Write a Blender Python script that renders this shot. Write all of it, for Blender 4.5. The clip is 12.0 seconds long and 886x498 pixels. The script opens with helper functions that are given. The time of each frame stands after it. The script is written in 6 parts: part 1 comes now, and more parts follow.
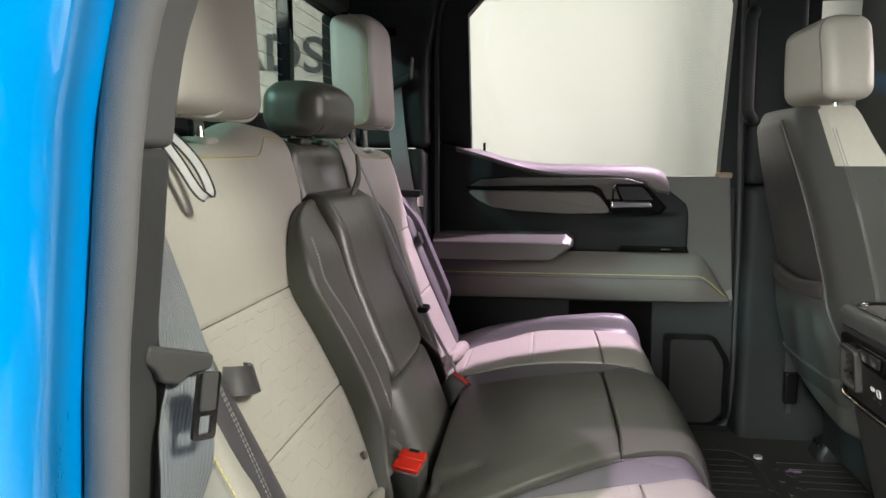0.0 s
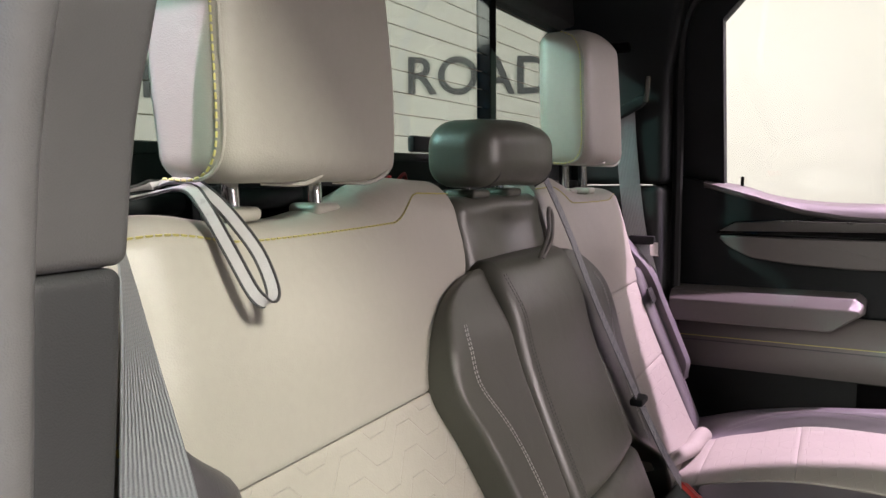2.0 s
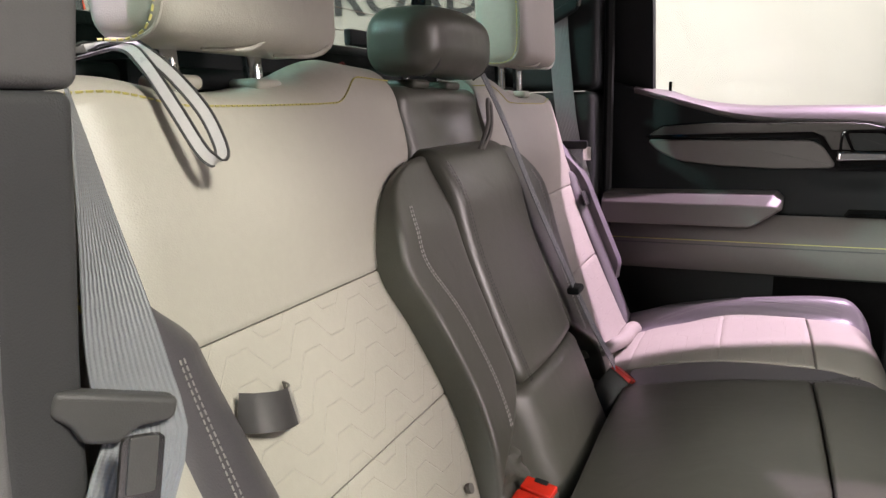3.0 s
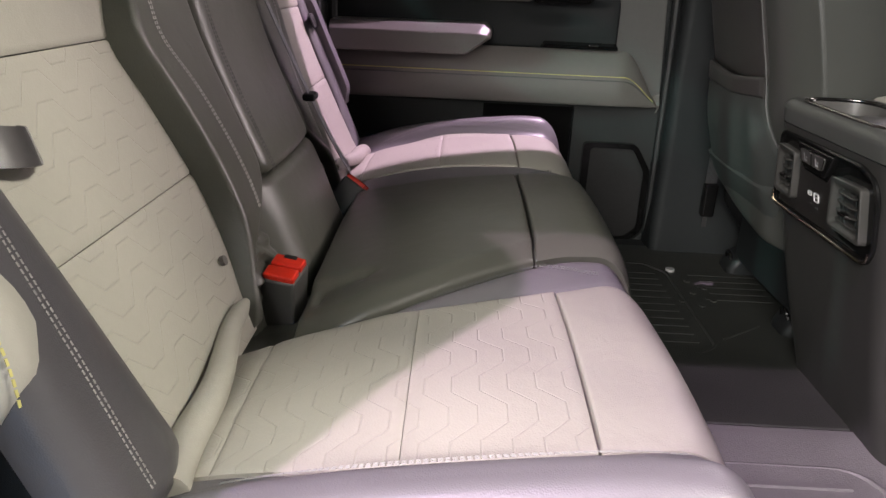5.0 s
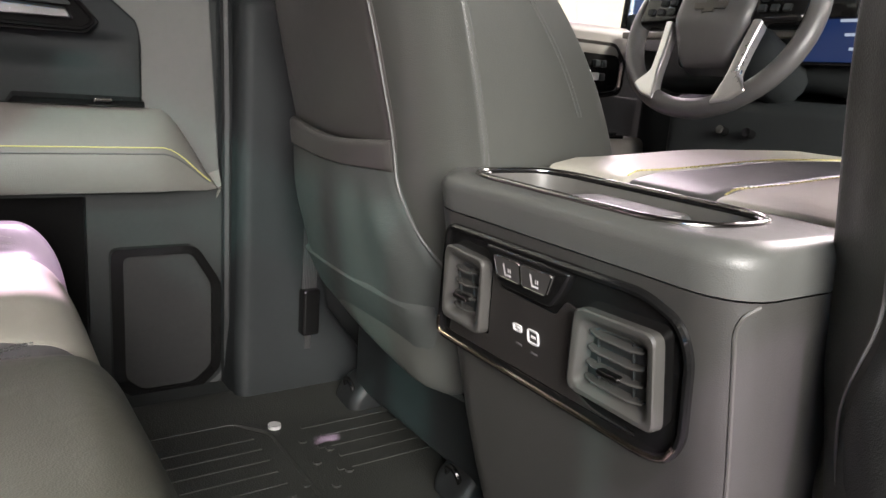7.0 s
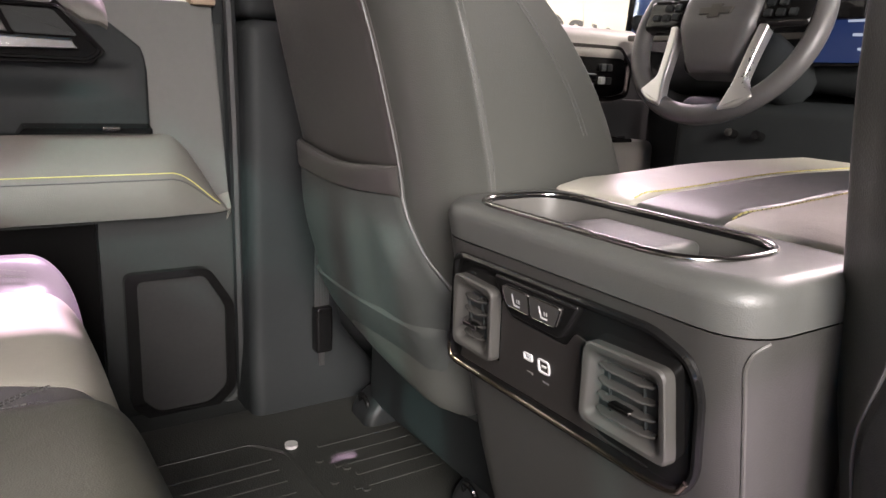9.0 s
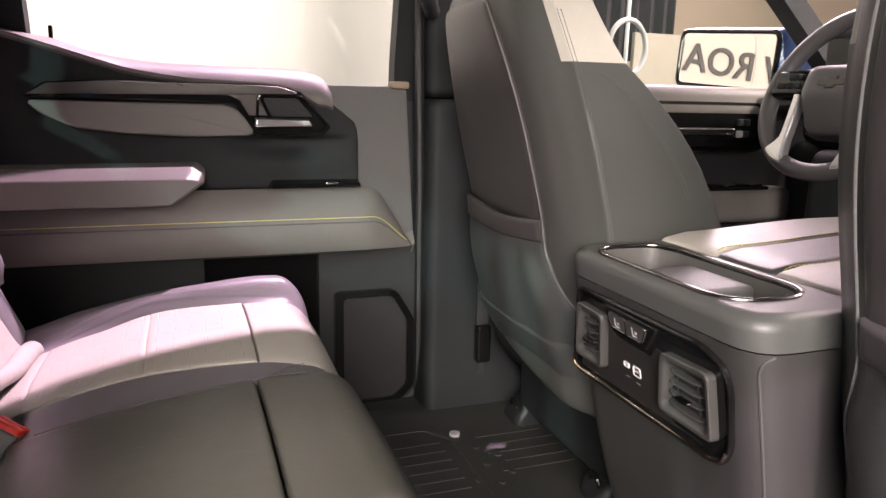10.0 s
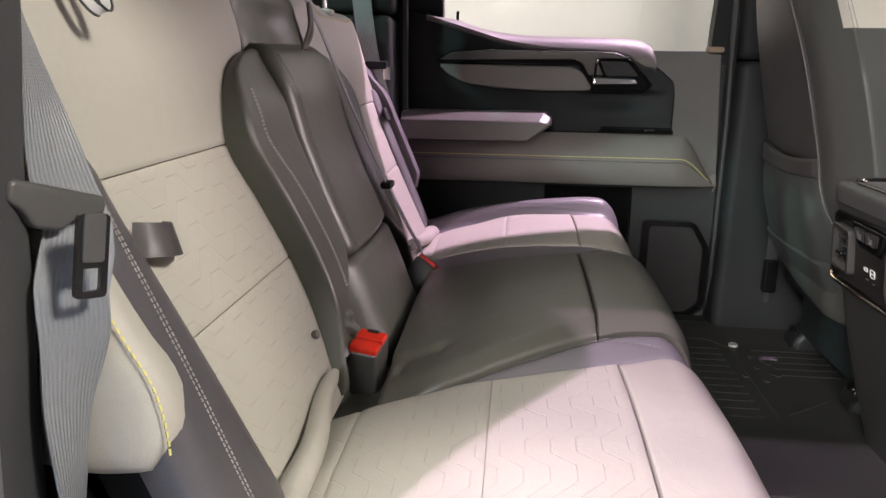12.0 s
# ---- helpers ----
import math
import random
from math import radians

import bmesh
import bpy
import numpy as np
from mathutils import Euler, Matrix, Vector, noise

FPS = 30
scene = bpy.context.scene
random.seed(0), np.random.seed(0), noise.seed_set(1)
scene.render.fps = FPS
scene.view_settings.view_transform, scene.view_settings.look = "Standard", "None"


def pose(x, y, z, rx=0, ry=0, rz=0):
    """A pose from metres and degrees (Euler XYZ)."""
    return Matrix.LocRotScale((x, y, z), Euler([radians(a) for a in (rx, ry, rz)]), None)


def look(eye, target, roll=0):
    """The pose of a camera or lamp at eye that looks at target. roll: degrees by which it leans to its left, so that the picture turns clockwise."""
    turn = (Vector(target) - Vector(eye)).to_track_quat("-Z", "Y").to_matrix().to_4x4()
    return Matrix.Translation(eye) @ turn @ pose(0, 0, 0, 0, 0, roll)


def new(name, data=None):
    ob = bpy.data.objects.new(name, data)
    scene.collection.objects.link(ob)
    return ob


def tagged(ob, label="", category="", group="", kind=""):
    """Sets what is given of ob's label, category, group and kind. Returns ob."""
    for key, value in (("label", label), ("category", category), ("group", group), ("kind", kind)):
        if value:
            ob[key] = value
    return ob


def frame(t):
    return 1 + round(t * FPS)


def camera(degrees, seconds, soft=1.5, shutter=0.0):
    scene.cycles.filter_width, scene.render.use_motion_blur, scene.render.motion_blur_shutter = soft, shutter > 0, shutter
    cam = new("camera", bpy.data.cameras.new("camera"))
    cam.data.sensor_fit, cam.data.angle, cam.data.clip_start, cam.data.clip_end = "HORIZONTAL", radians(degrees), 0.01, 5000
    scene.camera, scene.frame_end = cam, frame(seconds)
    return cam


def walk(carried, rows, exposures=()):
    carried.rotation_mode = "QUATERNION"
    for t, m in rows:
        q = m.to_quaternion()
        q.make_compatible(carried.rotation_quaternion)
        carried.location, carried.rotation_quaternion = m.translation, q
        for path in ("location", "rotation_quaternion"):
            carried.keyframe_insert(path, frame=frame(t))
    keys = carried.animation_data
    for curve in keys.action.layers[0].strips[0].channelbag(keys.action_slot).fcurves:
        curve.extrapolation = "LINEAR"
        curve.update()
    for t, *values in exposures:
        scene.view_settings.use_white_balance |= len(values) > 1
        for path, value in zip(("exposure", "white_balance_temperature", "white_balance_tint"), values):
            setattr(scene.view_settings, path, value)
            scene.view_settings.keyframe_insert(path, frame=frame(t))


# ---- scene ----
cam = camera(63.2, 12.0)
PATH = [
    (0, (0.254, -1.27, 0.768), (-0.017, 0.697, 0.521), -0.0),
    (0.5, (0.292, -1.119, 0.793), (-0.301, 0.779, 0.579), -0.2),
    (1, (0.305, -1.003, 0.815), (-0.509, 0.815, 0.635), -0.3),
    (1.5, (0.29, -0.968, 0.83), (-0.652, 0.789, 0.663), -0.4),
    (2, (0.284, -0.967, 0.822), (-0.675, 0.777, 0.622), -0.5),
    (2.5, (0.284, -0.978, 0.797), (-0.612, 0.787, 0.509), -0.6),
    (3, (0.279, -0.992, 0.763), (-0.502, 0.809, 0.382), -1.3),
    (3.2, (0.285, -1.004, 0.755), (-0.441, 0.802, 0.316), -0.9),
    (4.8, (0.277, -1.078, 0.668), (0.150, 0.784, -0.049), 2.1),
    (5, (0.27, -1.073, 0.665), (0.247, 0.798, -0.043), 2.6),
    (5.5, (0.269, -1.001, 0.668), (0.535, 0.877, 0.032), 3.7),
    (6, (0.306, -0.818, 0.67), (0.902, 1.02, 0.154), 4.3),
    (6.5, (0.363, -0.614, 0.645), (1.246, 1.125, 0.201), 4.4),
    (7, (0.408, -0.449, 0.590), (1.508, 1.157, 0.132), 4.5),
    (7.2, (0.427, -0.403, 0.573), (1.604, 1.143, 0.097), 4.5),
    (8.8, (0.426, -0.411, 0.603), (1.55, 1.17, 0.118), 2.9),
    (9, (0.414, -0.445, 0.623), (1.483, 1.178, 0.151), 2.5),
    (9.5, (0.368, -0.559, 0.675), (1.25, 1.182, 0.238), 1.5),
    (10, (0.306, -0.708, 0.703), (0.972, 1.131, 0.288), 1.3),
    (10.5, (0.254, -0.848, 0.692), (0.684, 1.059, 0.271), 1.8),
    (11, (0.235, -0.97, 0.687), (0.413, 0.968, 0.225), 1.8),
    (11.5, (0.25, -1.086, 0.694), (0.209, 0.852, 0.2), 1.4),
    (12, (0.257, -1.157, 0.695), (0.062, 0.766, 0.182), 0.8),
]
walk(cam, [(t, look(eye, target, roll)) for t, eye, target, roll in PATH],
     [(0, 0.32, 6350, 4), (1, 0.38, 6500, 10), (3, 0.50, 6500, 10), (5, 0.10, 6500, 10), (5.5, 0.14, 6500, 6), (6, 0.62, 6550, 2), (6.5, 1.08, 6500, 6), (7, 1.34, 6500, 10), (9, 1.34, 6650, 15), (9.5, 1.18, 6750, 16),
      (10, 1.00, 6850, 19), (10.5, 0.82, 6800, 17), (11, 0.70, 6500, 14), (11.5, 0.40, 6450, 14), (12, 0.32, 6500, 14)])

# ---- light of the show hall ----
world = bpy.data.worlds.new("hall_air")
world.use_nodes = True
world.node_tree.nodes["Background"].inputs[0].default_value = (1.0, 0.98, 0.88, 1)
world.node_tree.nodes["Background"].inputs[1].default_value = 0.3
scene.world = world


def lamp(name, kind, eye, target, power, colour, size=0.3, angle=60.0):
    data = bpy.data.lights.new(name, kind)
    data.energy, data.color = power, colour
    if kind == "AREA":
        data.shape, data.size = "DISK", size
    if kind == "SPOT":
        data.shadow_soft_size, data.spot_size, data.spot_blend = size, radians(angle), 0.5
    ob = new(name, data)
    ob.matrix_world = look(eye, target)
    return ob


lamp("hall_spot_driver_side", "SPOT", (1.55, 2.02, 3.87), (0.30, 0.60, 0.40), 1250, (1.0, 0.70, 0.97), 0.05, 44)
lamp("hall_spot_passenger_side", "SPOT", (-0.57, -2.76, 4.0), (0.3, -0.5, 0.3), 760, (0.97, 0.67, 1.0), 0.025, 60)
lamp("hall_spot_rear", "SPOT", (-4.0, -2.6, 3.4), (-0.1, 0.0, 0.95), 650, (0.55, 1.0, 0.92), 0.06, 40)
lamp("hall_panel_front", "AREA", (3.4, -2.2, 3.2), (0.0, -0.4, 0.5), 240, (1.0, 0.95, 0.86), 0.8)
lamp("hall_panel_wall", "AREA", (0.2, 2.4, 4.2), (-0.6, 4.6, 1.0), 26, (1.0, 0.97, 0.92), 1.6)
lamp("hall_light_wall", "AREA", (-1.6, -5.2, 2.4), (0.6, 0.0, 0.4), 700, (1.0, 0.95, 0.91), 3.4)
# added fill without a known source, brightens wheel, console and passenger seat
lamp("fill_driver_side", "AREA", (2.7, 2.6, 2.2), (1.1, -0.2, 0.5), 85, (1.0, 0.82, 0.92), 1.5)
lamp("hall_panel_ahead", "AREA", (5.6, 0.6, 2.25), (0.5, 0.0, 0.6), 330, (1.0, 0.86, 0.86), 2.0)

# ---- materials ----
MATS = {}


def mat(name, colour, rough=0.5, metal=0.0, spot=None, grain=900.0, bump=0.05, depth=0.0006, wear=0.08, coat=0.0, spec=0.5, pattern="", crease=0.0):
    """A surface with fine relief and two scales of change in tone and gloss."""
    if name in MATS:
        return MATS[name]
    m = bpy.data.materials.new(name)
    m.use_nodes = True
    nt = m.node_tree
    n, l = nt.nodes, nt.links
    b = n["Principled BSDF"]
    b.inputs["Metallic"].default_value = metal
    b.inputs["Specular IOR Level"].default_value = spec
    b.inputs["Coat Weight"].default_value = coat
    b.inputs["Coat Roughness"].default_value = 0.05
    co = n.new("ShaderNodeTexCoord")
    big = n.new("ShaderNodeTexNoise")
    big.inputs["Scale"].default_value, big.inputs["Detail"].default_value = 9.0, 4.0
    l.new(co.outputs["Object"], big.inputs["Vector"])
    mid = n.new("ShaderNodeTexNoise")
    mid.inputs["Scale"].default_value, mid.inputs["Detail"].default_value = 120.0, 3.0
    l.new(co.outputs["Object"], mid.inputs["Vector"])
    both = n.new("ShaderNodeMix")
    both.inputs["Factor"].default_value = 0.35
    l.new(big.outputs["Fac"], both.inputs[2])
    l.new(mid.outputs["Fac"], both.inputs[3])
    ramp = n.new("ShaderNodeMapRange")
    ramp.inputs[1].default_value, ramp.inputs[2].default_value = 0.3, 0.7
    ramp.inputs[3].default_value, ramp.inputs[4].default_value = 1 - wear, 1 + wear
    l.new(both.outputs[0], ramp.inputs[0])
    mul = n.new("ShaderNodeMix")
    mul.data_type, mul.blend_type = "RGBA", "MULTIPLY"
    mul.inputs["Factor"].default_value = 1.0
    mul.inputs[6].default_value = (*colour, 1)
    l.new(ramp.outputs[0], mul.inputs[7])
    l.new(mul.outputs[2], b.inputs["Base Color"])
    rr = n.new("ShaderNodeMapRange")
    rr.inputs[1].default_value, rr.inputs[2].default_value = 0.3, 0.7
    rr.inputs[3].default_value, rr.inputs[4].default_value = max(0.02, rough * 0.88), min(1, rough * 1.12)
    l.new(both.outputs[0], rr.inputs[0])
    l.new(rr.outputs[0], b.inputs["Roughness"])
    last = None
    if bump > 0:
        fine = n.new("ShaderNodeTexVoronoi")
        fine.inputs["Scale"].default_value = grain
        l.new(co.outputs["Object"], fine.inputs["Vector"])
        bp = n.new("ShaderNodeBump")
        bp.inputs["Strength"].default_value, bp.inputs["Distance"].default_value = min(1.0, bump * 4), depth
        l.new(fine.outputs["Distance"], bp.inputs["Height"])
        last = bp
    if crease > 0:
        wr = n.new("ShaderNodeTexNoise")
        wr.inputs["Scale"].default_value, wr.inputs["Detail"].default_value, wr.inputs["Distortion"].default_value = 22.0, 3.0, 0.6
        l.new(co.outputs["Object"], wr.inputs["Vector"])
        cb = n.new("ShaderNodeBump")
        cb.inputs["Strength"].default_value, cb.inputs["Distance"].default_value = crease, 0.012
        l.new(wr.outputs["Fac"], cb.inputs["Height"])
        if last:
            l.new(last.outputs[0], cb.inputs["Normal"])
        last = cb
    if pattern:
        uv = n.new("ShaderNodeUVMap")
        uv.uv_map = "UVMap"
        sep = n.new("ShaderNodeSeparateXYZ")
        l.new(uv.outputs[0], sep.inputs[0])

        def calc(op, a, c=None, e=None):
            k = n.new("ShaderNodeMath")
            k.operation = op
            for q, v in enumerate((a, c, e)):
                if v is None:
                    continue
                if isinstance(v, (int, float)):
                    k.inputs[q].default_value = v
                else:
                    l.new(v, k.inputs[q])
            return k.outputs[0]
        if pattern == "wave":
            tri = calc("PINGPONG", sep.outputs[0], 0.046)
            trap = calc("MAXIMUM", calc("MINIMUM", tri, 0.034), 0.012)
            f = calc("ADD", sep.outputs[1], calc("MULTIPLY", trap, 1.05))
            w = calc("FRACT", calc("DIVIDE", f, 0.0250))
            d = calc("ABSOLUTE", calc("SUBTRACT", w, 0.5))
            height = calc("SMOOTH_MIN", calc("MULTIPLY", d, 22.0), 1.0, 0.5)
            power, dist = 0.50, 0.0014
        elif pattern == "rib":
            height = calc("SINE", calc("MULTIPLY", sep.outputs[0], 1900.0))
            cross = calc("SINE", calc("MULTIPLY", sep.outputs[1], 2600.0))
            height = calc("ADD", height, calc("MULTIPLY", cross, 0.12))
            power, dist = 0.7, 0.0008
        bp = n.new("ShaderNodeBump")
        bp.inputs["Strength"].default_value, bp.inputs["Distance"].default_value = power, dist
        l.new(height, bp.inputs["Height"])
        if last:
            l.new(last.outputs[0], bp.inputs["Normal"])
        last = bp
    if last:
        l.new(last.outputs[0], b.inputs["Normal"])
    MATS[name] = m
    return m


def glow(name, colour, power):
    m = bpy.data.materials.new(name)
    m.use_nodes = True
    b = m.node_tree.nodes["Principled BSDF"]
    b.inputs["Base Color"].default_value = (0.01, 0.01, 0.01, 1)
    b.inputs["Emission Color"].default_value, b.inputs["Emission Strength"].default_value = (*colour, 1), power
    return m


def clear(name, tint, rough=0.0):
    """Thin sheet glass: mostly see-through, with a mirror share on top."""
    m = bpy.data.materials.new(name)
    m.use_nodes = True
    nt = m.node_tree
    n, l = nt.nodes, nt.links
    n.remove(n["Principled BSDF"])
    see, shine, mix, lw = n.new("ShaderNodeBsdfTransparent"), n.new("ShaderNodeBsdfGlossy"), n.new("ShaderNodeMixShader"), n.new("ShaderNodeLayerWeight")
    see.inputs[0].default_value = (*tint, 1)
    shine.inputs["Roughness"].default_value = rough
    lw.inputs[0].default_value = 0.5
    pw, sc = n.new("ShaderNodeMath"), n.new("ShaderNodeMath")
    pw.operation, pw.inputs[1].default_value = "POWER", 4.0
    sc.operation, sc.inputs[1].default_value, sc.inputs[2].default_value = "MULTIPLY_ADD", 0.5, 0.04
    l.new(lw.outputs["Facing"], pw.inputs[0])
    l.new(pw.outputs[0], sc.inputs[0])
    l.new(sc.outputs[0], mix.inputs[0])
    l.new(see.outputs[0], mix.inputs[1])
    l.new(shine.outputs[0], mix.inputs[2])
    l.new(mix.outputs[0], n["Material Output"].inputs[0])
    return m


BEIGE = mat("grey_beige_leather", (0.362, 0.347, 0.295), 0.44, bump=0.06, grain=700, wear=0.05, crease=0.10)
QUILT = mat("grey_beige_quilted_leather", (0.370, 0.354, 0.300), 0.5, bump=0.08, grain=500, wear=0.05, pattern="wave", crease=0.08)
DARK = mat("black_leather", (0.078, 0.079, 0.064), 0.36, bump=0.06, grain=650, wear=0.06, crease=0.07)
TRIM = mat("black_grained_plastic", (0.017, 0.0195, 0.020), 0.55, bump=0.1, grain=800, wear=0.12, spec=0.16)
SOFT = mat("warm_grey_soft_trim", (0.128, 0.120, 0.108), 0.48, bump=0.08, grain=750, wear=0.06)
PANEL = mat("dark_grey_trim", (0.0265, 0.029, 0.0285), 0.55, bump=0.1, grain=800, wear=0.1, spec=0.16)
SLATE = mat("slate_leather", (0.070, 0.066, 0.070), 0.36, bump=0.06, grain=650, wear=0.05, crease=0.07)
# grey bolster leather with the lilac spot light put into its colour
LILAC_LIT = mat("grey_leather_lilac_lit", (0.150, 0.140, 0.150), 0.40, bump=0.06, grain=650, wear=0.05, crease=0.07)
NAVY = mat("dark_blue_paint", (0.015, 0.035, 0.11), 0.3, metal=0.3, bump=0, coat=0.8)
CHARCOAL = mat("charcoal_leather", (0.044, 0.046, 0.041), 0.42, bump=0.06, grain=700, wear=0.05, crease=0.05)
SHELL = mat("grey_grained_console_plastic", (0.058, 0.060, 0.056), 0.45, bump=0.05, grain=800, wear=0.08)
GLOSS = mat("gloss_black_plastic", (0.006, 0.006, 0.006), 0.08, bump=0, wear=0.1, coat=0.0, spec=0.25)
CHROME = mat("chrome", (0.8, 0.8, 0.8), 0.12, metal=1.0, bump=0, wear=0.03)
SATIN = mat("satin_grey_metal_paint", (0.078, 0.073, 0.066), 0.30, metal=0.5, bump=0, wear=0.02)
BRONZE = mat("bronze_edge_trim", (0.42, 0.36, 0.29), 0.25, metal=1.0, bump=0, wear=0.05)
TRAYM = mat("grey_satin_tray_plastic", (0.075, 0.073, 0.068), 0.32, bump=0, wear=0.06)
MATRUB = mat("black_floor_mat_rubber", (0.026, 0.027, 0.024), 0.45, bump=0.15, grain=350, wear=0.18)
SILVER = mat("satin_silver_plastic", (0.55, 0.54, 0.53), 0.3, metal=0.8, bump=0, wear=0.04)
STRAPW = mat("silver_strap_webbing", (0.42, 0.42, 0.41), 0.30, bump=0.1, grain=1500, wear=0.1)
SMOKE = mat("dark_chrome", (0.25, 0.24, 0.23), 0.2, metal=1.0, bump=0, wear=0.05)
BELT = mat("grey_belt_webbing", (0.20, 0.21, 0.22), 0.32, bump=0, wear=0.08, pattern="rib")
BLACKBELT = mat("black_webbing", (0.03, 0.03, 0.03), 0.5, bump=0, wear=0.1, pattern="rib")
RED = mat("red_plastic", (0.75, 0.03, 0.012), 0.4, bump=0.02, wear=0.06)
YELLOW = mat("yellow_thread", (0.50, 0.45, 0.15), 0.6, bump=0, wear=0.1)
# the pale thread with light added to its colour, for seams in shade
BRIGHTENED_T = mat("pale_thread_brightened", (0.50, 0.49, 0.47), 0.6, bump=0, wear=0.1)
WHITE_T = mat("pale_thread", (0.22, 0.214, 0.203), 0.6, bump=0, wear=0.1)
DARK_T = mat("dark_thread", (0.07, 0.07, 0.068), 0.6, bump=0, wear=0.1)
RUBBER = mat("black_rubber", (0.0092, 0.0105, 0.0108), 0.55, bump=0.12, grain=400, wear=0.2)
LINER = mat("charcoal_headliner_cloth", (0.05, 0.049, 0.048), 0.9, bump=0.15, grain=1200, wear=0.08)
BLUE = mat("bright_blue_metallic_paint", (0.0, 0.40, 1.0), 0.30, metal=0.15, bump=0.02, grain=1500, wear=0.05, coat=1.0, spec=0.4)
JAMB = mat("grey_door_seal_rubber", (0.15, 0.148, 0.145), 0.45, bump=0.08, wear=0.08)
WALL = mat("warm_white_display_wall", (0.54, 0.52, 0.48), 0.7, bump=0.05, grain=60, wear=0.04)
INK = mat("charcoal_wall_lettering", (0.055, 0.055, 0.06), 0.6, bump=0, wear=0.05)
HALLW = mat("charcoal_hall_drape", (0.13, 0.125, 0.12), 0.9, bump=0.1, grain=200, wear=0.1)
FLOORM = mat("grey_hall_carpet", (0.16, 0.16, 0.165), 0.9, bump=0.2, grain=300, wear=0.12)
GREYP = mat("pale_grey_plastic", (0.42, 0.42, 0.41), 0.45, bump=0.04, wear=0.05)
MIRROR = mat("mirror_glass", (0.74, 0.68, 0.62), 0.01, metal=1.0, bump=0, wear=0.0)
GLASS = clear("window_glass", (0.93, 0.96, 0.94))
TINT = clear("rear_window_glass", (0.62, 0.66, 0.63))


# ---- mesh helpers ----
def thing(name, label, category, group="", kind=""):
    return tagged(new(name), label, category, group, kind)


def part(name, bm, material, parent=None, label="", smooth=True):
    me = bpy.data.meshes.new(name)
    bmesh.ops.recalc_face_normals(bm, faces=bm.faces)
    for f in bm.faces:
        f.smooth = smooth
    bm.to_mesh(me)
    bm.free()
    me.materials.append(material)
    if smooth:
        me.set_sharp_from_angle(angle=radians(38))
    ob = new(name, me)
    ob.parent = parent
    if smooth and len(me.polygons) < 420:
        even = ob.modifiers.new("even_shading", "WEIGHTED_NORMAL")
        even.keep_sharp = True
    return tagged(ob, label) if label else ob


def box(x0, x1, y0, y1, z0, z1, r=0.004, seg=2, warp=None):
    """A box with rounded edges, given by its bounds."""
    bm = bmesh.new()
    bmesh.ops.create_cube(bm, size=1)
    for v in bm.verts:
        v.co = Vector(((x0 + x1) / 2 + v.co.x * (x1 - x0), (y0 + y1) / 2 + v.co.y * (y1 - y0), (z0 + z1) / 2 + v.co.z * (z1 - z0)))
    if r > 0:
        bmesh.ops.bevel(bm, geom=list(bm.edges), offset=r, segments=seg, profile=0.5, affect="EDGES")
    if warp:
        for v in bm.verts:
            v.co = warp(v.co)
    return bm


def pad(x0, x1, y0, y1, z0, z1, r, k=10, warp=None):
    """A padded block: a finely divided box with rounded edges, bent by warp."""
    lo, hi = (x0, y0, z0), (x1, y1, z1)
    stations = []
    for a in range(3):
        rim = [r * (1 - math.tan(math.radians(q))) for q in (45, 30, 15, 0)]
        inner = list(np.linspace(lo[a] + r, hi[a] - r, k + 1))[1:-1] if hi[a] - lo[a] > 2.01 * r else []
        stations.append([lo[a] + e for e in rim] + inner + [hi[a] - e for e in reversed(rim)])
    bm, seen = bmesh.new(), {}

    def vert(p):
        key = tuple(round(c, 6) for c in p)
        if key not in seen:
            q = Vector([min(max(p[a], lo[a] + r), hi[a] - r) for a in range(3)])
            d = Vector(p) - q
            co = q + d.normalized() * r if d.length > 1e-9 else q
            seen[key] = bm.verts.new(warp(co) if warp else co)
        return seen[key]
    for a in range(3):
        b, c = (a + 1) % 3, (a + 2) % 3
        for side in (lo[a], hi[a]):
            for i in range(len(stations[b]) - 1):
                for j in range(len(stations[c]) - 1):
                    quad = []
                    for u, w in ((i, j), (i + 1, j), (i + 1, j + 1), (i, j + 1)):
                        p = [0, 0, 0]
                        p[a], p[b], p[c] = side, stations[b][u], stations[c][w]
                        quad.append(vert(p))
                    if len(set(quad)) == 4:
                        bm.faces.new(quad)
    return bm


def prism(points, a0, a1, axis="y", bevel=0.004, seg=2):
    """A flat outline drawn in the two other axes, made a0 to a1 thick along axis."""
    bm = bmesh.new()
    turn = {"x": lambda u, w, a: (a, u, w), "y": lambda u, w, a: (u, a, w), "z": lambda u, w, a: (u, w, a)}[axis]
    low = [bm.verts.new(turn(u, w, a0)) for u, w in points]
    high = [bm.verts.new(turn(u, w, a1)) for u, w in points]
    bm.faces.new(low)
    bm.faces.new(high)
    for i in range(len(points)):
        bm.faces.new((low[i - 1], low[i], high[i], high[i - 1]))
    bmesh.ops.recalc_face_normals(bm, faces=bm.faces)
    if bevel > 0:
        rim = [e for e in bm.edges if (e.verts[0] in low) == (e.verts[1] in low)]
        bmesh.ops.bevel(bm, geom=rim, offset=bevel, segments=seg, profile=0.5, affect="EDGES")
    return bm


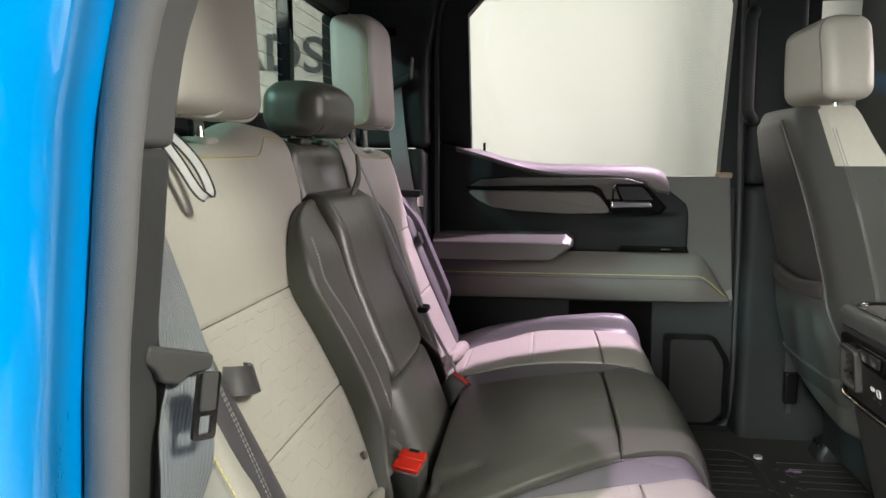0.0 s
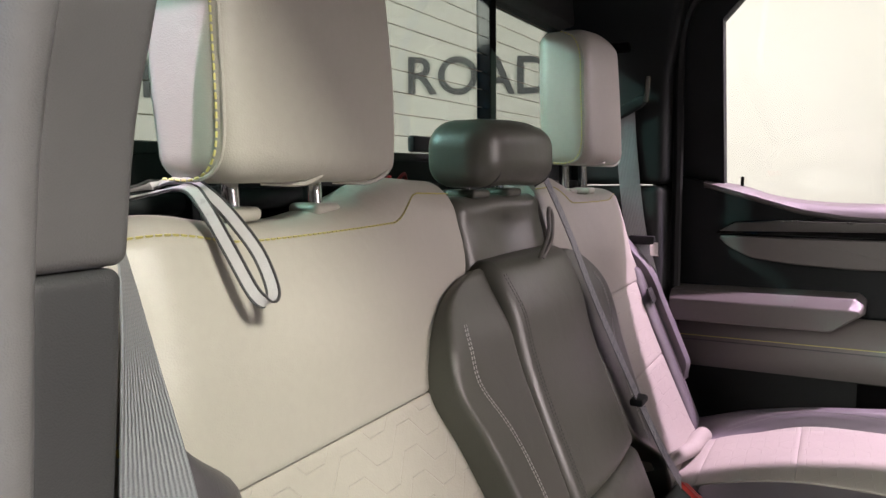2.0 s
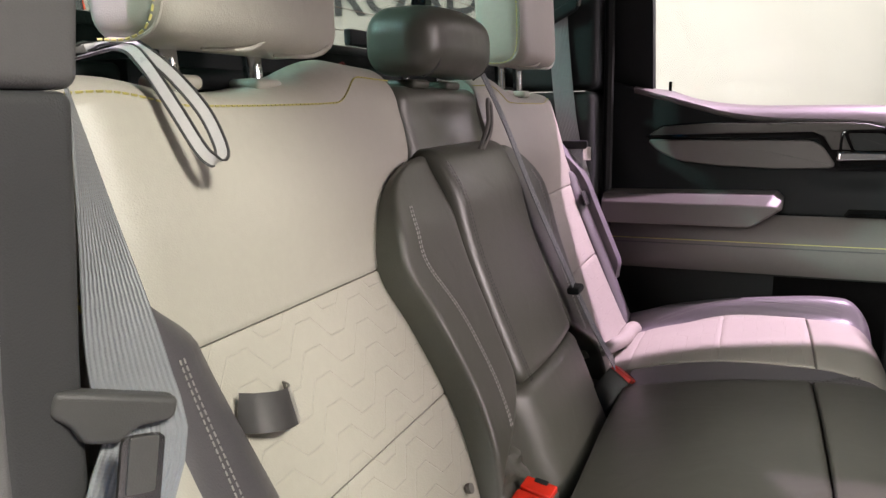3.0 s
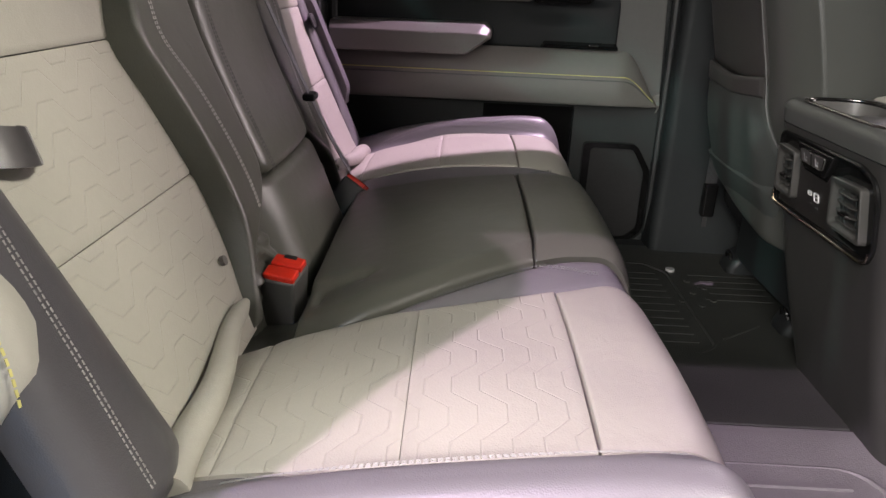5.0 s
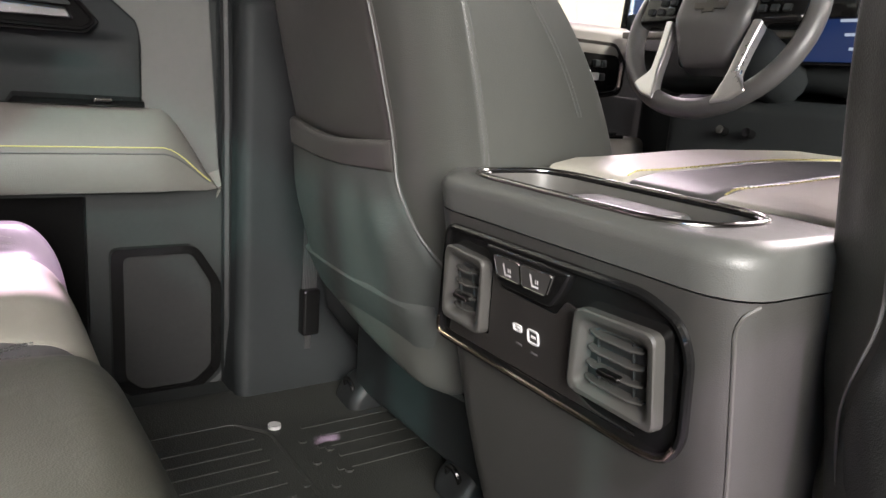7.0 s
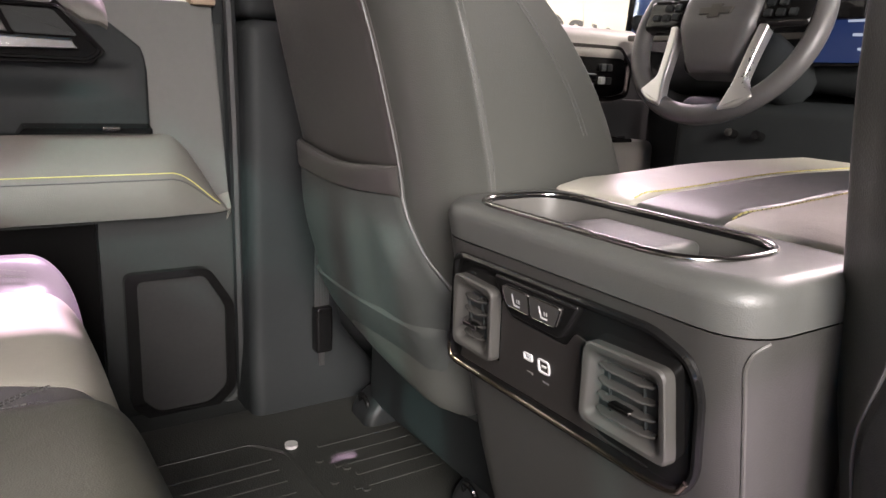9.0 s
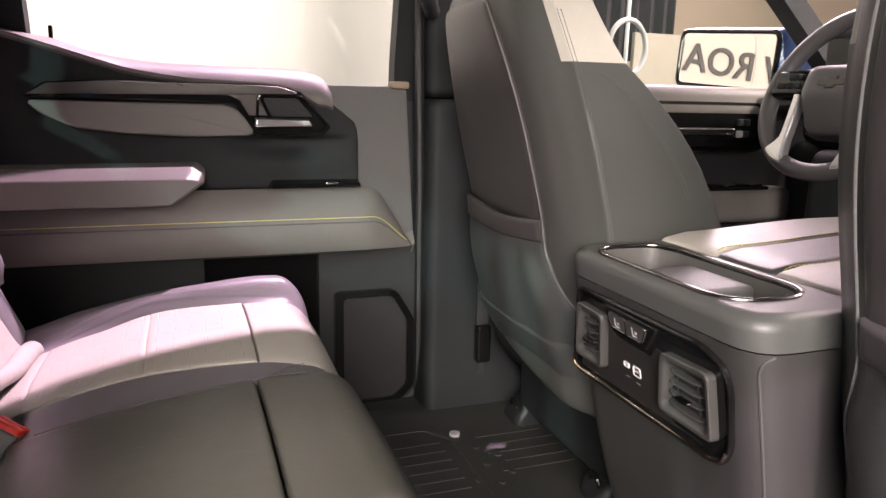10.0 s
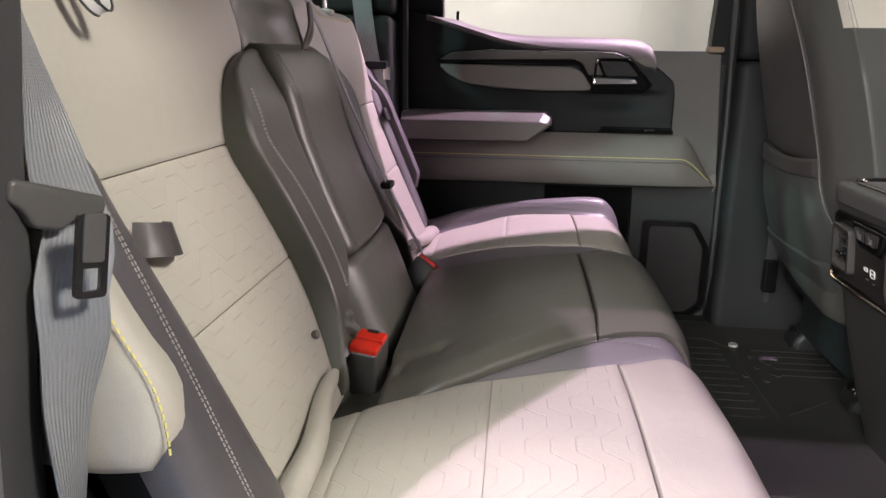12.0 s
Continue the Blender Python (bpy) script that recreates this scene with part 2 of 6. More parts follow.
def frame_prism(outer, inner, a0, a1, axis="y"):
    """A frame between two outlines of the same number of corners."""
    bm = bmesh.new()
    turn = {"x": lambda u, w, a: (a, u, w), "y": lambda u, w, a: (u, a, w), "z": lambda u, w, a: (u, w, a)}[axis]
    rings = [[bm.verts.new(turn(u, w, a)) for u, w in o] for o, a in ((outer, a0), (outer, a1), (inner, a1), (inner, a0))]
    for r in range(4):
        for i in range(len(outer)):
            bm.faces.new((rings[r - 1][i - 1], rings[r - 1][i], rings[r][i], rings[r][i - 1]))
    bmesh.ops.recalc_face_normals(bm, faces=bm.faces)
    return bm


def ring_stack(rings):
    """A closed skin through outlines of equal count, each at its height, the last joined to the first."""
    bm = bmesh.new()
    rows = [[bm.verts.new((x, y, z)) for x, y in o] for o, z in rings]
    for a, b in zip(rows, rows[1:] + rows[:1]):
        for i in range(len(a)):
            bm.faces.new((a[i - 1], a[i], b[i], b[i - 1]))
    return bm


def loft(sections, bevel=0.004, seg=3):
    """A solid through closed sections of equal count, with rounded edges."""
    bm = bmesh.new()
    rows = [[bm.verts.new(p) for p in o] for o in sections]
    for a, b in zip(rows, rows[1:]):
        for i in range(len(a)):
            bm.faces.new((a[i - 1], a[i], b[i], b[i - 1]))
    bm.faces.new(rows[0])
    bm.faces.new(rows[-1])
    bmesh.ops.recalc_face_normals(bm, faces=bm.faces)
    bmesh.ops.bevel(bm, geom=list(bm.edges), offset=bevel, segments=seg, profile=0.5, affect="EDGES")
    return bm


def rounded(points, r, n=5):
    """The outline with its corners rounded off by r."""
    out = []
    for i, p in enumerate(points):
        a, b, c = Vector(points[i - 1]), Vector(p), Vector(points[(i + 1) % len(points)])
        q = min(r, (a - b).length * 0.45, (c - b).length * 0.45)
        s, e = b + (a - b).normalized() * q, b + (c - b).normalized() * q
        for k in range(n + 1):
            t = k / n
            w = s * (1 - t) ** 2 + b * 2 * t * (1 - t) + e * t ** 2
            out.append((w.x, w.y))
    return out


def smooth_line(points, n=8):
    """A Catmull-Rom curve through the points."""
    pts = [Vector(p) for p in points]
    pts = [2 * pts[0] - pts[1]] + pts + [2 * pts[-1] - pts[-2]]
    out = []
    for i in range(1, len(pts) - 2):
        a, b, c, d = pts[i - 1:i + 3]
        for k in range(n):
            t = k / n
            out.append(0.5 * (2 * b + (c - a) * t + (2 * a - 5 * b + 4 * c - d) * t * t + (3 * b - a - 3 * c + d) * t ** 3))
    return out + [pts[-2]]


def tube(points, radius, segs=10, closed=False):
    """A round bar along a line of points."""
    bm, rings = bmesh.new(), []
    pts = [Vector(p) for p in points]
    up = None
    for i, p in enumerate(pts):
        a = pts[i - 1] if i or closed else pts[0]
        b = pts[(i + 1) % len(pts)] if i + 1 < len(pts) or closed else pts[-1]
        t = (b - a).normalized()
        if up is None:
            up = t.orthogonal().normalized()
        up = (up - t * up.dot(t)).normalized()
        side = t.cross(up)
        rad = radius(i / max(1, len(pts) - 1)) if callable(radius) else radius
        rings.append([bm.verts.new(p + (up * math.cos(q) + side * math.sin(q)) * rad) for q in np.linspace(0, 2 * math.pi, segs, endpoint=False)])
    count = len(rings) if closed else len(rings) - 1
    for i in range(count):
        a, b = rings[i], rings[(i + 1) % len(rings)]
        for k in range(segs):
            bm.faces.new((a[k - 1], a[k], b[k], b[k - 1]))
    if not closed:
        bm.faces.new(rings[0])
        bm.faces.new(rings[-1])
    return bm


def ribbon(points, sides, width, thick=0.0014):
    """A webbing band: its middle line, the direction across it at each point, its width."""
    bm = bmesh.new()
    uv = bm.loops.layers.uv.new("UVMap")
    pts = [Vector(p) for p in points]
    rows, run = [], 0.0
    for i, p in enumerate(pts):
        t = (pts[min(i + 1, len(pts) - 1)] - pts[max(i - 1, 0)]).normalized()
        s = Vector(sides[i] if len(sides) > 1 else sides[0])
        s = (s - t * s.dot(t)).normalized()
        n = t.cross(s)
        run += (p - pts[i - 1]).length if i else 0
        rows.append([[bm.verts.new(p + s * width * a + n * thick * b) for a in (-0.5, -0.17, 0.17, 0.5)] for b in (-0.5, 0.5)] + [run])
    for i in range(len(rows) - 1):
        a, b = rows[i], rows[i + 1]
        for k in range(3):
            for layer in (0, 1):
                f = bm.faces.new((a[layer][k], a[layer][k + 1], b[layer][k + 1], b[layer][k]))
                for lp, q in zip(f.loops, ((k, a[2]), (k + 1, a[2]), (k + 1, b[2]), (k, b[2]))):
                    lp[uv].uv = (q[0] / 3 * width, q[1])
        for k in (0, 3):
            bm.faces.new((a[0][k], a[1][k], b[1][k], b[0][k]))
    for row in (rows[0], rows[-1]):
        bm.faces.new((*row[0], *reversed(row[1])))
    return bm


def panel(surf, u0, u1, v0, v1, nu=24, nv=24, rim=0.012, drop=0.008, depth=0.02, flip=1, closed=True):
    """An upholstery panel on surf(u, v), between u0(t) and u1(t) across and v0 to v1 along, with a rolled edge and closed sides."""
    bm = bmesh.new()
    uv = bm.loops.layers.uv.new("UVMap")
    f0 = u0 if callable(u0) else (lambda v: u0)
    f1 = u1 if callable(u1) else (lambda v: u1)

    def ease(n):
        t = np.linspace(0, 1, n + 1)
        return 0.5 * t + 0.5 * (3 * t * t - 2 * t ** 3) if n > 4 else t
    grid, coords = [], []
    for tv in ease(nv):
        v = v0 + (v1 - v0) * tv
        a, b = f0(v), f1(v)
        row, cr = [], []
        for tu in ease(nu):
            u = a + (b - a) * tu
            p = Vector(surf(u, v))
            e = 1e-3
            n = (Vector(surf(u + e, v)) - p).cross(Vector(surf(u, v + e)) - p).normalized() * flip
            d = min(tu * (b - a), (1 - tu) * (b - a), (v - v0), (v1 - v)) / rim
            d = min(max(d, 0), 1)
            row.append((p - n * drop * (1 - math.sqrt(max(0, 1 - (1 - d) ** 2))), n))
            cr.append((u, v))
        grid.append(row)
        coords.append(cr)
    verts = [[bm.verts.new(p) for p, n in row] for row in grid]
    for i in range(nv):
        for j in range(nu):
            f = bm.faces.new((verts[i][j], verts[i][j + 1], verts[i + 1][j + 1], verts[i + 1][j]))
            for lp, (a, b) in zip(f.loops, ((i, j), (i, j + 1), (i + 1, j + 1), (i + 1, j))):
                lp[uv].uv = coords[a][b]
    ring = [(0, j) for j in range(nu)] + [(i, nu) for i in range(nv)] + [(nv, j) for j in range(nu, 0, -1)] + [(i, 0) for i in range(nv, 0, -1)]
    back = {k: bm.verts.new(grid[k[0]][k[1]][0] - grid[k[0]][k[1]][1] * depth) for k in ring}
    for q in range(len(ring)):
        a, b = ring[q - 1], ring[q]
        bm.faces.new((verts[a[0]][a[1]], verts[b[0]][b[1]], back[b], back[a]))
    if closed:
        bm.faces.new([back[k] for k in ring])
    return bm


def stitches(points, normal, length=0.0036, gap=0.0018, r=0.00065):
    """A row of thread stitches along a line, lying on a surface with that normal."""
    bm = bmesh.new()
    pts = [Vector(p) for p in points]
    nrm = Vector(normal).normalized()
    run, want = 0.0, 0.0
    for a, b in zip(pts, pts[1:]):
        seg = (b - a).length
        while want < run + seg:
            p = a.lerp(b, (want - run) / seg)
            t = (b - a).normalized()
            s = nrm.cross(t).normalized()
            c = [p + t * (length * i - length / 2) + s * (r * j) + nrm * (r * k) for i in (0, 1) for j, k in ((-1, -0.6), (0, 0.9), (1, -0.6))]
            v = [bm.verts.new(q) for q in c]
            for f in ((0, 1, 4, 3), (1, 2, 5, 4), (2, 0, 3, 5), (0, 2, 1), (3, 4, 5)):
                bm.faces.new([v[k] for k in f])
            want += length + gap
        run += seg
    return bm


def lerp_table(table):
    xs, ys = [a for a, _ in table], [b for _, b in table]
    return lambda v: float(np.interp(v, xs, ys))


def soft_table(table):
    """A smooth curve through a table of (value, result)."""
    pts = smooth_line([(a, b, 0) for a, b in table], 10)
    xs, ys = [p.x for p in pts], [p.y for p in pts]
    return lambda v: float(np.interp(v, xs, ys))


def bulge(t, a, b):
    """1 in the middle of a..b, falling off smoothly to 0."""
    q = (t - a) / (b - a)
    return math.sin(math.pi * q) ** 2 if 0 < q < 1 else 0.0


def step(t, a, b):
    q = min(max((t - a) / (b - a), 0), 1)
    return q * q * (3 - 2 * q)


# ---- hall ----
hall_floor = part("floor", box(-9, 9, -9, 9, -0.80, -0.72, 0), FLOORM, smooth=False)
tagged(hall_floor, "grey carpeted floor of the show hall", "floor", kind="structure")
WALL_AT, WALL_TURN = Vector((-1.50, 3.45, 0)), math.atan2(0.47, 0.88)
display_wall = part("wall_display", box(-5.0, 5.2, 0, 0.15, -0.72, 4.4, 0.003), WALL, smooth=False)
display_wall.matrix_world = Matrix.Translation(WALL_AT) @ Matrix.Rotation(WALL_TURN, 4, "Z")
tagged(display_wall, "warm white display wall with charcoal lettering", "wall", kind="structure")
for name, b in (("wall_near", (-9, 9, -9, -8.8)), ("wall_back", (-9, -8.8, -9, 9)), ("wall_front", (8.8, 9, -9, 9)), ("wall_side", (-9, 9, 8.8, 9))):
    tagged(part(name, box(*b, -0.72, 4.6, 0), HALLW, smooth=False), "plain dark draped hall wall", "wall", kind="structure")
tagged(part("ceiling", box(-9, 9, -9, 9, 4.6, 4.8, 0), HALLW, smooth=False), "dark hall ceiling", "ceiling", kind="structure")


def wall_text(words, along, z, size):
    data = bpy.data.curves.new("wall_lettering", "FONT")
    data.body, data.size, data.extrude, data.offset = words, size, 0.006, 0.004
    data.materials.append(INK)
    ob = new("wall_lettering", data)
    ob.matrix_world = display_wall.matrix_world @ pose(along, -0.012, z, 90, 0, 0)
    return tagged(ob, "charcoal raised capital letters on the display wall", "lettering")


wall_text("FIND NEW ROADS", -2.519, 1.355, 0.335)

for x, y in ((-3.2, -4.4), (-2.2, -3.6), (-0.6, -4.2), (0.6, -3.4), (-1.6, -5.6), (1.6, -4.6), (2.4, -3.0), (0.2, -6.0), (-3.8, -2.0)):
    spot = thing("ceiling_spot", "small bright round spot lamp under the hall ceiling", "lamp", "hall spot lamps")
    part("housing", tube([(x, y, 4.6), (x, y, 4.40)], 0.075, 16), TRIM, spot)
    part("lens", tube([(x, y, 4.402), (x, y, 4.388)], 0.055, 16), bpy.data.materials.get("spot_lens_light") or glow("spot_lens_light", (1.0, 0.96, 0.90), 60.0), spot, "glowing lens")

# ---- cab shell ----
floor_pan = part("cab_floor", box(-0.45, 2.3, -0.80, 0.84, -0.10, -0.012, 0.003), TRIM, smooth=False)
tagged(floor_pan, "black carpeted pickup cab floor", "floor", kind="structure")
roof = part("cab_ceiling", pad(-0.50, 2.0, -0.80, 0.84, 1.27, 1.36, 0.03, 12, lambda c: Vector((c.x, c.y, c.z + 0.04 * math.cos(c.y * 1.7) - 0.02))), LINER)
tagged(roof, "charcoal cloth headliner of the cab", "ceiling", kind="structure")

# rear wall of the cab with a three-part window
rear_wall = thing("wall_rear", "black trimmed rear wall of the cab with a three-part window", "wall", kind="structure")
part("lower_trim", box(-0.36, -0.285, -0.80, 0.84, -0.02, 0.852, 0.006), TRIM, rear_wall)
part("upper_trim", box(-0.36, -0.27, -0.80, 0.84, 1.165, 1.30, 0.012), LINER, rear_wall)
for y0, y1 in ((-0.80, -0.70), (0.72, 0.84)):
    part("side_trim", box(-0.36, -0.285, y0, y1, 0.852, 1.165, 0.004), TRIM, rear_wall)
window_1 = thing("window_1", "sliding rear window glass with defroster lines", "window", kind="structure")
for y0, y1 in ((-0.70, -0.272), (-0.268, 0.288), (0.292, 0.72)):
    pane = part("pane", box(-0.318, -0.314, y0, y1, 0.85, 1.17, 0), TINT, window_1, smooth=False)
    pane.visible_shadow = False
    wires = bmesh.new()
    for k in range(9):
        z = 0.885 + 0.033 * k
        v = [wires.verts.new((-0.3128, y, z + q)) for y, q in ((y0 + 0.01, -0.0006), (y1 - 0.01, -0.0006), (y1 - 0.01, 0.0006), (y0 + 0.01, 0.0006))]
        wires.faces.new(v)
    part("defroster_lines", wires, mat("brown_heating_wire", (0.12, 0.08, 0.05), 0.5, bump=0), pane, smooth=False)
for y in (-0.27, 0.29):
    part("mullion", box(-0.325, -0.295, y - 0.014, y + 0.014, 0.85, 1.17, 0.003), GLOSS, window_1)
part("latch", box(-0.298, -0.285, -0.02, 0.05, 0.86, 0.885, 0.004), TRIM, window_1)
part("rail", box(-0.33, -0.283, -0.70, 0.72, 0.845, 0.858, 0.003), RUBBER, window_1)

# parcel gap behind the seat: tether rail with small parts
tether = thing("tether_rail", "black tether rail with wiring behind the rear seat", "rail")
part("bar", tube([(-0.265, -0.68, 0.80), (-0.265, 0.68, 0.80)], 0.012), TRIM, tether)
for y in (-0.47, -0.05, 0.40):
    part("bracket", box(-0.285, -0.245, y - 0.02, y + 0.02, 0.765, 0.815, 0.004), TRIM, tether)
part("wire", tube(smooth_line([(-0.24, -0.19, 0.80), (-0.235, -0.17, 0.822), (-0.24, -0.15, 0.812), (-0.235, -0.13, 0.826), (-0.245, -0.11, 0.80)]), 0.0025, 6), mat("red_wire", (0.3, 0.03, 0.03), 0.4, bump=0), tether)

# pillars
pillar_c = thing("pillar_rear_driver_side", "black plastic rear pillar trim beside the far seat", "pillar", kind="structure")
part("upper", pad(-0.33, -0.065, 0.715, 0.84, 0.80, 1.30, 0.02, 8, lambda c: Vector((c.x + 0.05 * step(c.z, 1.0, 1.3), c.y - 0.07 * step(c.z, 1.05, 1.32), c.z))), TRIM, pillar_c)
part("lower", pad(-0.33, -0.07, 0.70, 0.84, -0.02, 0.797, 0.02, 6), PANEL, pillar_c)
part("vent_grid", box(-0.20, -0.145, 0.702, 0.716, 1.10, 1.145, 0.004), GLOSS, pillar_c)
part("seal", tube(smooth_line([(-0.055, 0.79, -0.02), (-0.052, 0.79, 0.4), (-0.05, 0.785, 0.85), (-0.045, 0.77, 1.12), (0.0, 0.76, 1.225), (0.12, 0.765, 1.25), (0.75, 0.765, 1.25)]), 0.012, 8), RUBBER, pillar_c)

pillar_b = thing("pillar_middle_driver_side", "dark grey moulded middle pillar with grab handle", "pillar", kind="structure")
part("upper", pad(0.80, 0.94, 0.76, 0.86, 0.70, 1.32, 0.02, 8, lambda c: Vector((c.x - 0.03 * step(c.z, 0.7, 1.3), c.y - 0.07 * step(c.z, 0.8, 1.3), c.z))), TRIM, pillar_b)
part("lower", pad(0.80, 0.97, 0.745, 0.86, -0.01, 0.697, 0.022, 10, lambda c: Vector((c.x + (0.03 if c.x < 0.85 else 0.10) * (1 - step(c.z, 0.0, 0.18)) * (-0.4 if c.x < 0.85 else 1), c.y - 0.04 * (1 - step(c.z, 0.0, 0.15)), c.z))), TRIM, pillar_b)
part("seal", tube([(0.797, 0.80, 0.0), (0.795, 0.80, 0.5), (0.785, 0.79, 0.8), (0.765, 0.74, 1.22)], 0.010, 8), RUBBER, pillar_b)
handle = part("grab_handle", tube(smooth_line([(0.79, 0.735, 1.145), (0.775, 0.70, 1.135), (0.768, 0.69, 1.10), (0.768, 0.69, 0.92), (0.775, 0.70, 0.885), (0.795, 0.74, 0.87)]), 0.017, 10), TRIM, pillar_b)

front_belt = thing("seat_belt", "black front seat belt anchor strap by the pillar", "seat belt", "seat belts")
part("webbing", ribbon(smooth_line([(0.930, 0.728, 0.70), (0.926, 0.727, 0.40), (0.924, 0.726, 0.20)], 6), [(1, 0.1, 0)], 0.03), BLACKBELT, front_belt)
part("anchor_box", box(0.908, 0.942, 0.712, 0.738, 0.112, 0.200, 0.006, 3), GLOSS, front_belt)
part("strap", ribbon([(0.925, 0.728, 0.115), (0.925, 0.728, 0.06), (0.925, 0.728, 0.012)], [(1, 0, 0)], 0.012), BLACKBELT, front_belt)
part("jamb", box(0.782, 1.0, 0.872, 0.935, -0.05, 1.31, 0.004), TRIM, pillar_b)
part("jamb", box(-0.12, -0.058, 0.842, 0.935, -0.05, 1.31, 0.004), TRIM, pillar_c)

sill = part("door_sill", box(-0.05, 1.6, 0.70, 0.86, -0.05, 0.012, 0.006), PANEL)
tagged(sill, "dark grey plastic door sill plate", "sill", kind="structure")
near_sill = part("door_sill", box(-0.05, 1.6, -0.86, -0.68, -0.06, 0.006, 0.006), PANEL)
tagged(near_sill, "dark grey plastic door sill plate at the open door", "sill", kind="structure")

# near side: rear pillar, blue door jamb and body side
pillar_n = thing("pillar_rear_passenger_side", "dark plastic rear pillar trim with grey door seal", "pillar", kind="structure")
EDGE = soft_table([(-0.1, -0.075), (0.3, -0.080), (0.525, -0.066), (0.62, -0.060), (0.69, -0.051), (0.775, -0.041), (0.855, -0.026), (0.92, -0.004), (1.05, 0.022), (1.16, 0.048), (1.30, 0.085)])


def edge_strip(y0, y1, z0, z1, x_off, thick, r=0.006, nz=24):
    """A strip that follows the slanting rear edge of the door opening."""
    def bend(c):
        return Vector((c.x + EDGE(c.z), c.y, c.z))
    return pad(x_off - thick, x_off, y0, y1, z0, z1, r, nz, bend)


part("upper_trim", edge_strip(-0.774, -0.716, 0.777, 1.30, 0.0, 0.22, 0.008), mat("mid_grey_pillar_plastic", (0.09, 0.088, 0.086), 0.5, bump=0.08, grain=800, wear=0.06), pillar_n, "mid grey upper trim")
part("lower_trim", edge_strip(-0.773, -0.719, -0.05, 0.7765, 0.0, 0.20, 0.008), mat("dark_grey_pillar_plastic", (0.038, 0.039, 0.039), 0.5, bump=0.08, grain=800, wear=0.06), pillar_n)
part("side_wall", box(-0.36, -0.24, -0.79, -0.72, -0.05, 1.35, 0.004), TRIM, pillar_n)
seal_line = [(EDGE(z) - 0.008, -0.782, z) for z in np.linspace(-0.05, 1.28, 40)]
part("seal", tube(seal_line, 0.016, 16), JAMB, pillar_n)
body = thing("truck_body", "bright blue metallic pickup body side", "body")


def jamb(u, z):
    """From the seal outwards over the rounded edge on to the outer side."""
    x = EDGE(z) - 0.022 + 0.035 * step(u, 0.0, 0.12) - 0.012 * step(u, 0.12, 0.2)
    return (x - max(0, u - 0.19) * 0.98 + 0.02 * step(u, 0.05, 0.19), -0.786 - min(u, 0.2) * 0.98 - 0.02 * step(u, 0.19, 0.24), z)


part("quarter_panel", panel(jamb, 0.0, 1.6, -0.35, 1.32, 60, 20, 0.01, 0.001, 0.02, -1), BLUE, body)
part("roof_panel", pad(-0.52, 2.0, -0.84, 0.88, 1.37, 1.43, 0.03, 10), BLUE, body)
part("roof_rail", tube(smooth_line([(0.20, -0.73, 1.285), (0.5, -0.735, 1.30), (1.0, -0.735, 1.30), (1.5, -0.72, 1.26), (2.0, -0.70, 1.05)]), 0.045, 10), BLUE, body)
pillar_nb = thing("pillar_middle_passenger_side", "dark middle pillar trim on the open door side", "pillar", kind="structure")
part("upper", pad(0.84, 0.98, -0.83, -0.72, 0.70, 1.32, 0.02, 6), TRIM, pillar_nb)
part("lower", pad(0.84, 1.02, -0.84, -0.71, -0.03, 0.70, 0.02, 6), PANEL, pillar_nb)


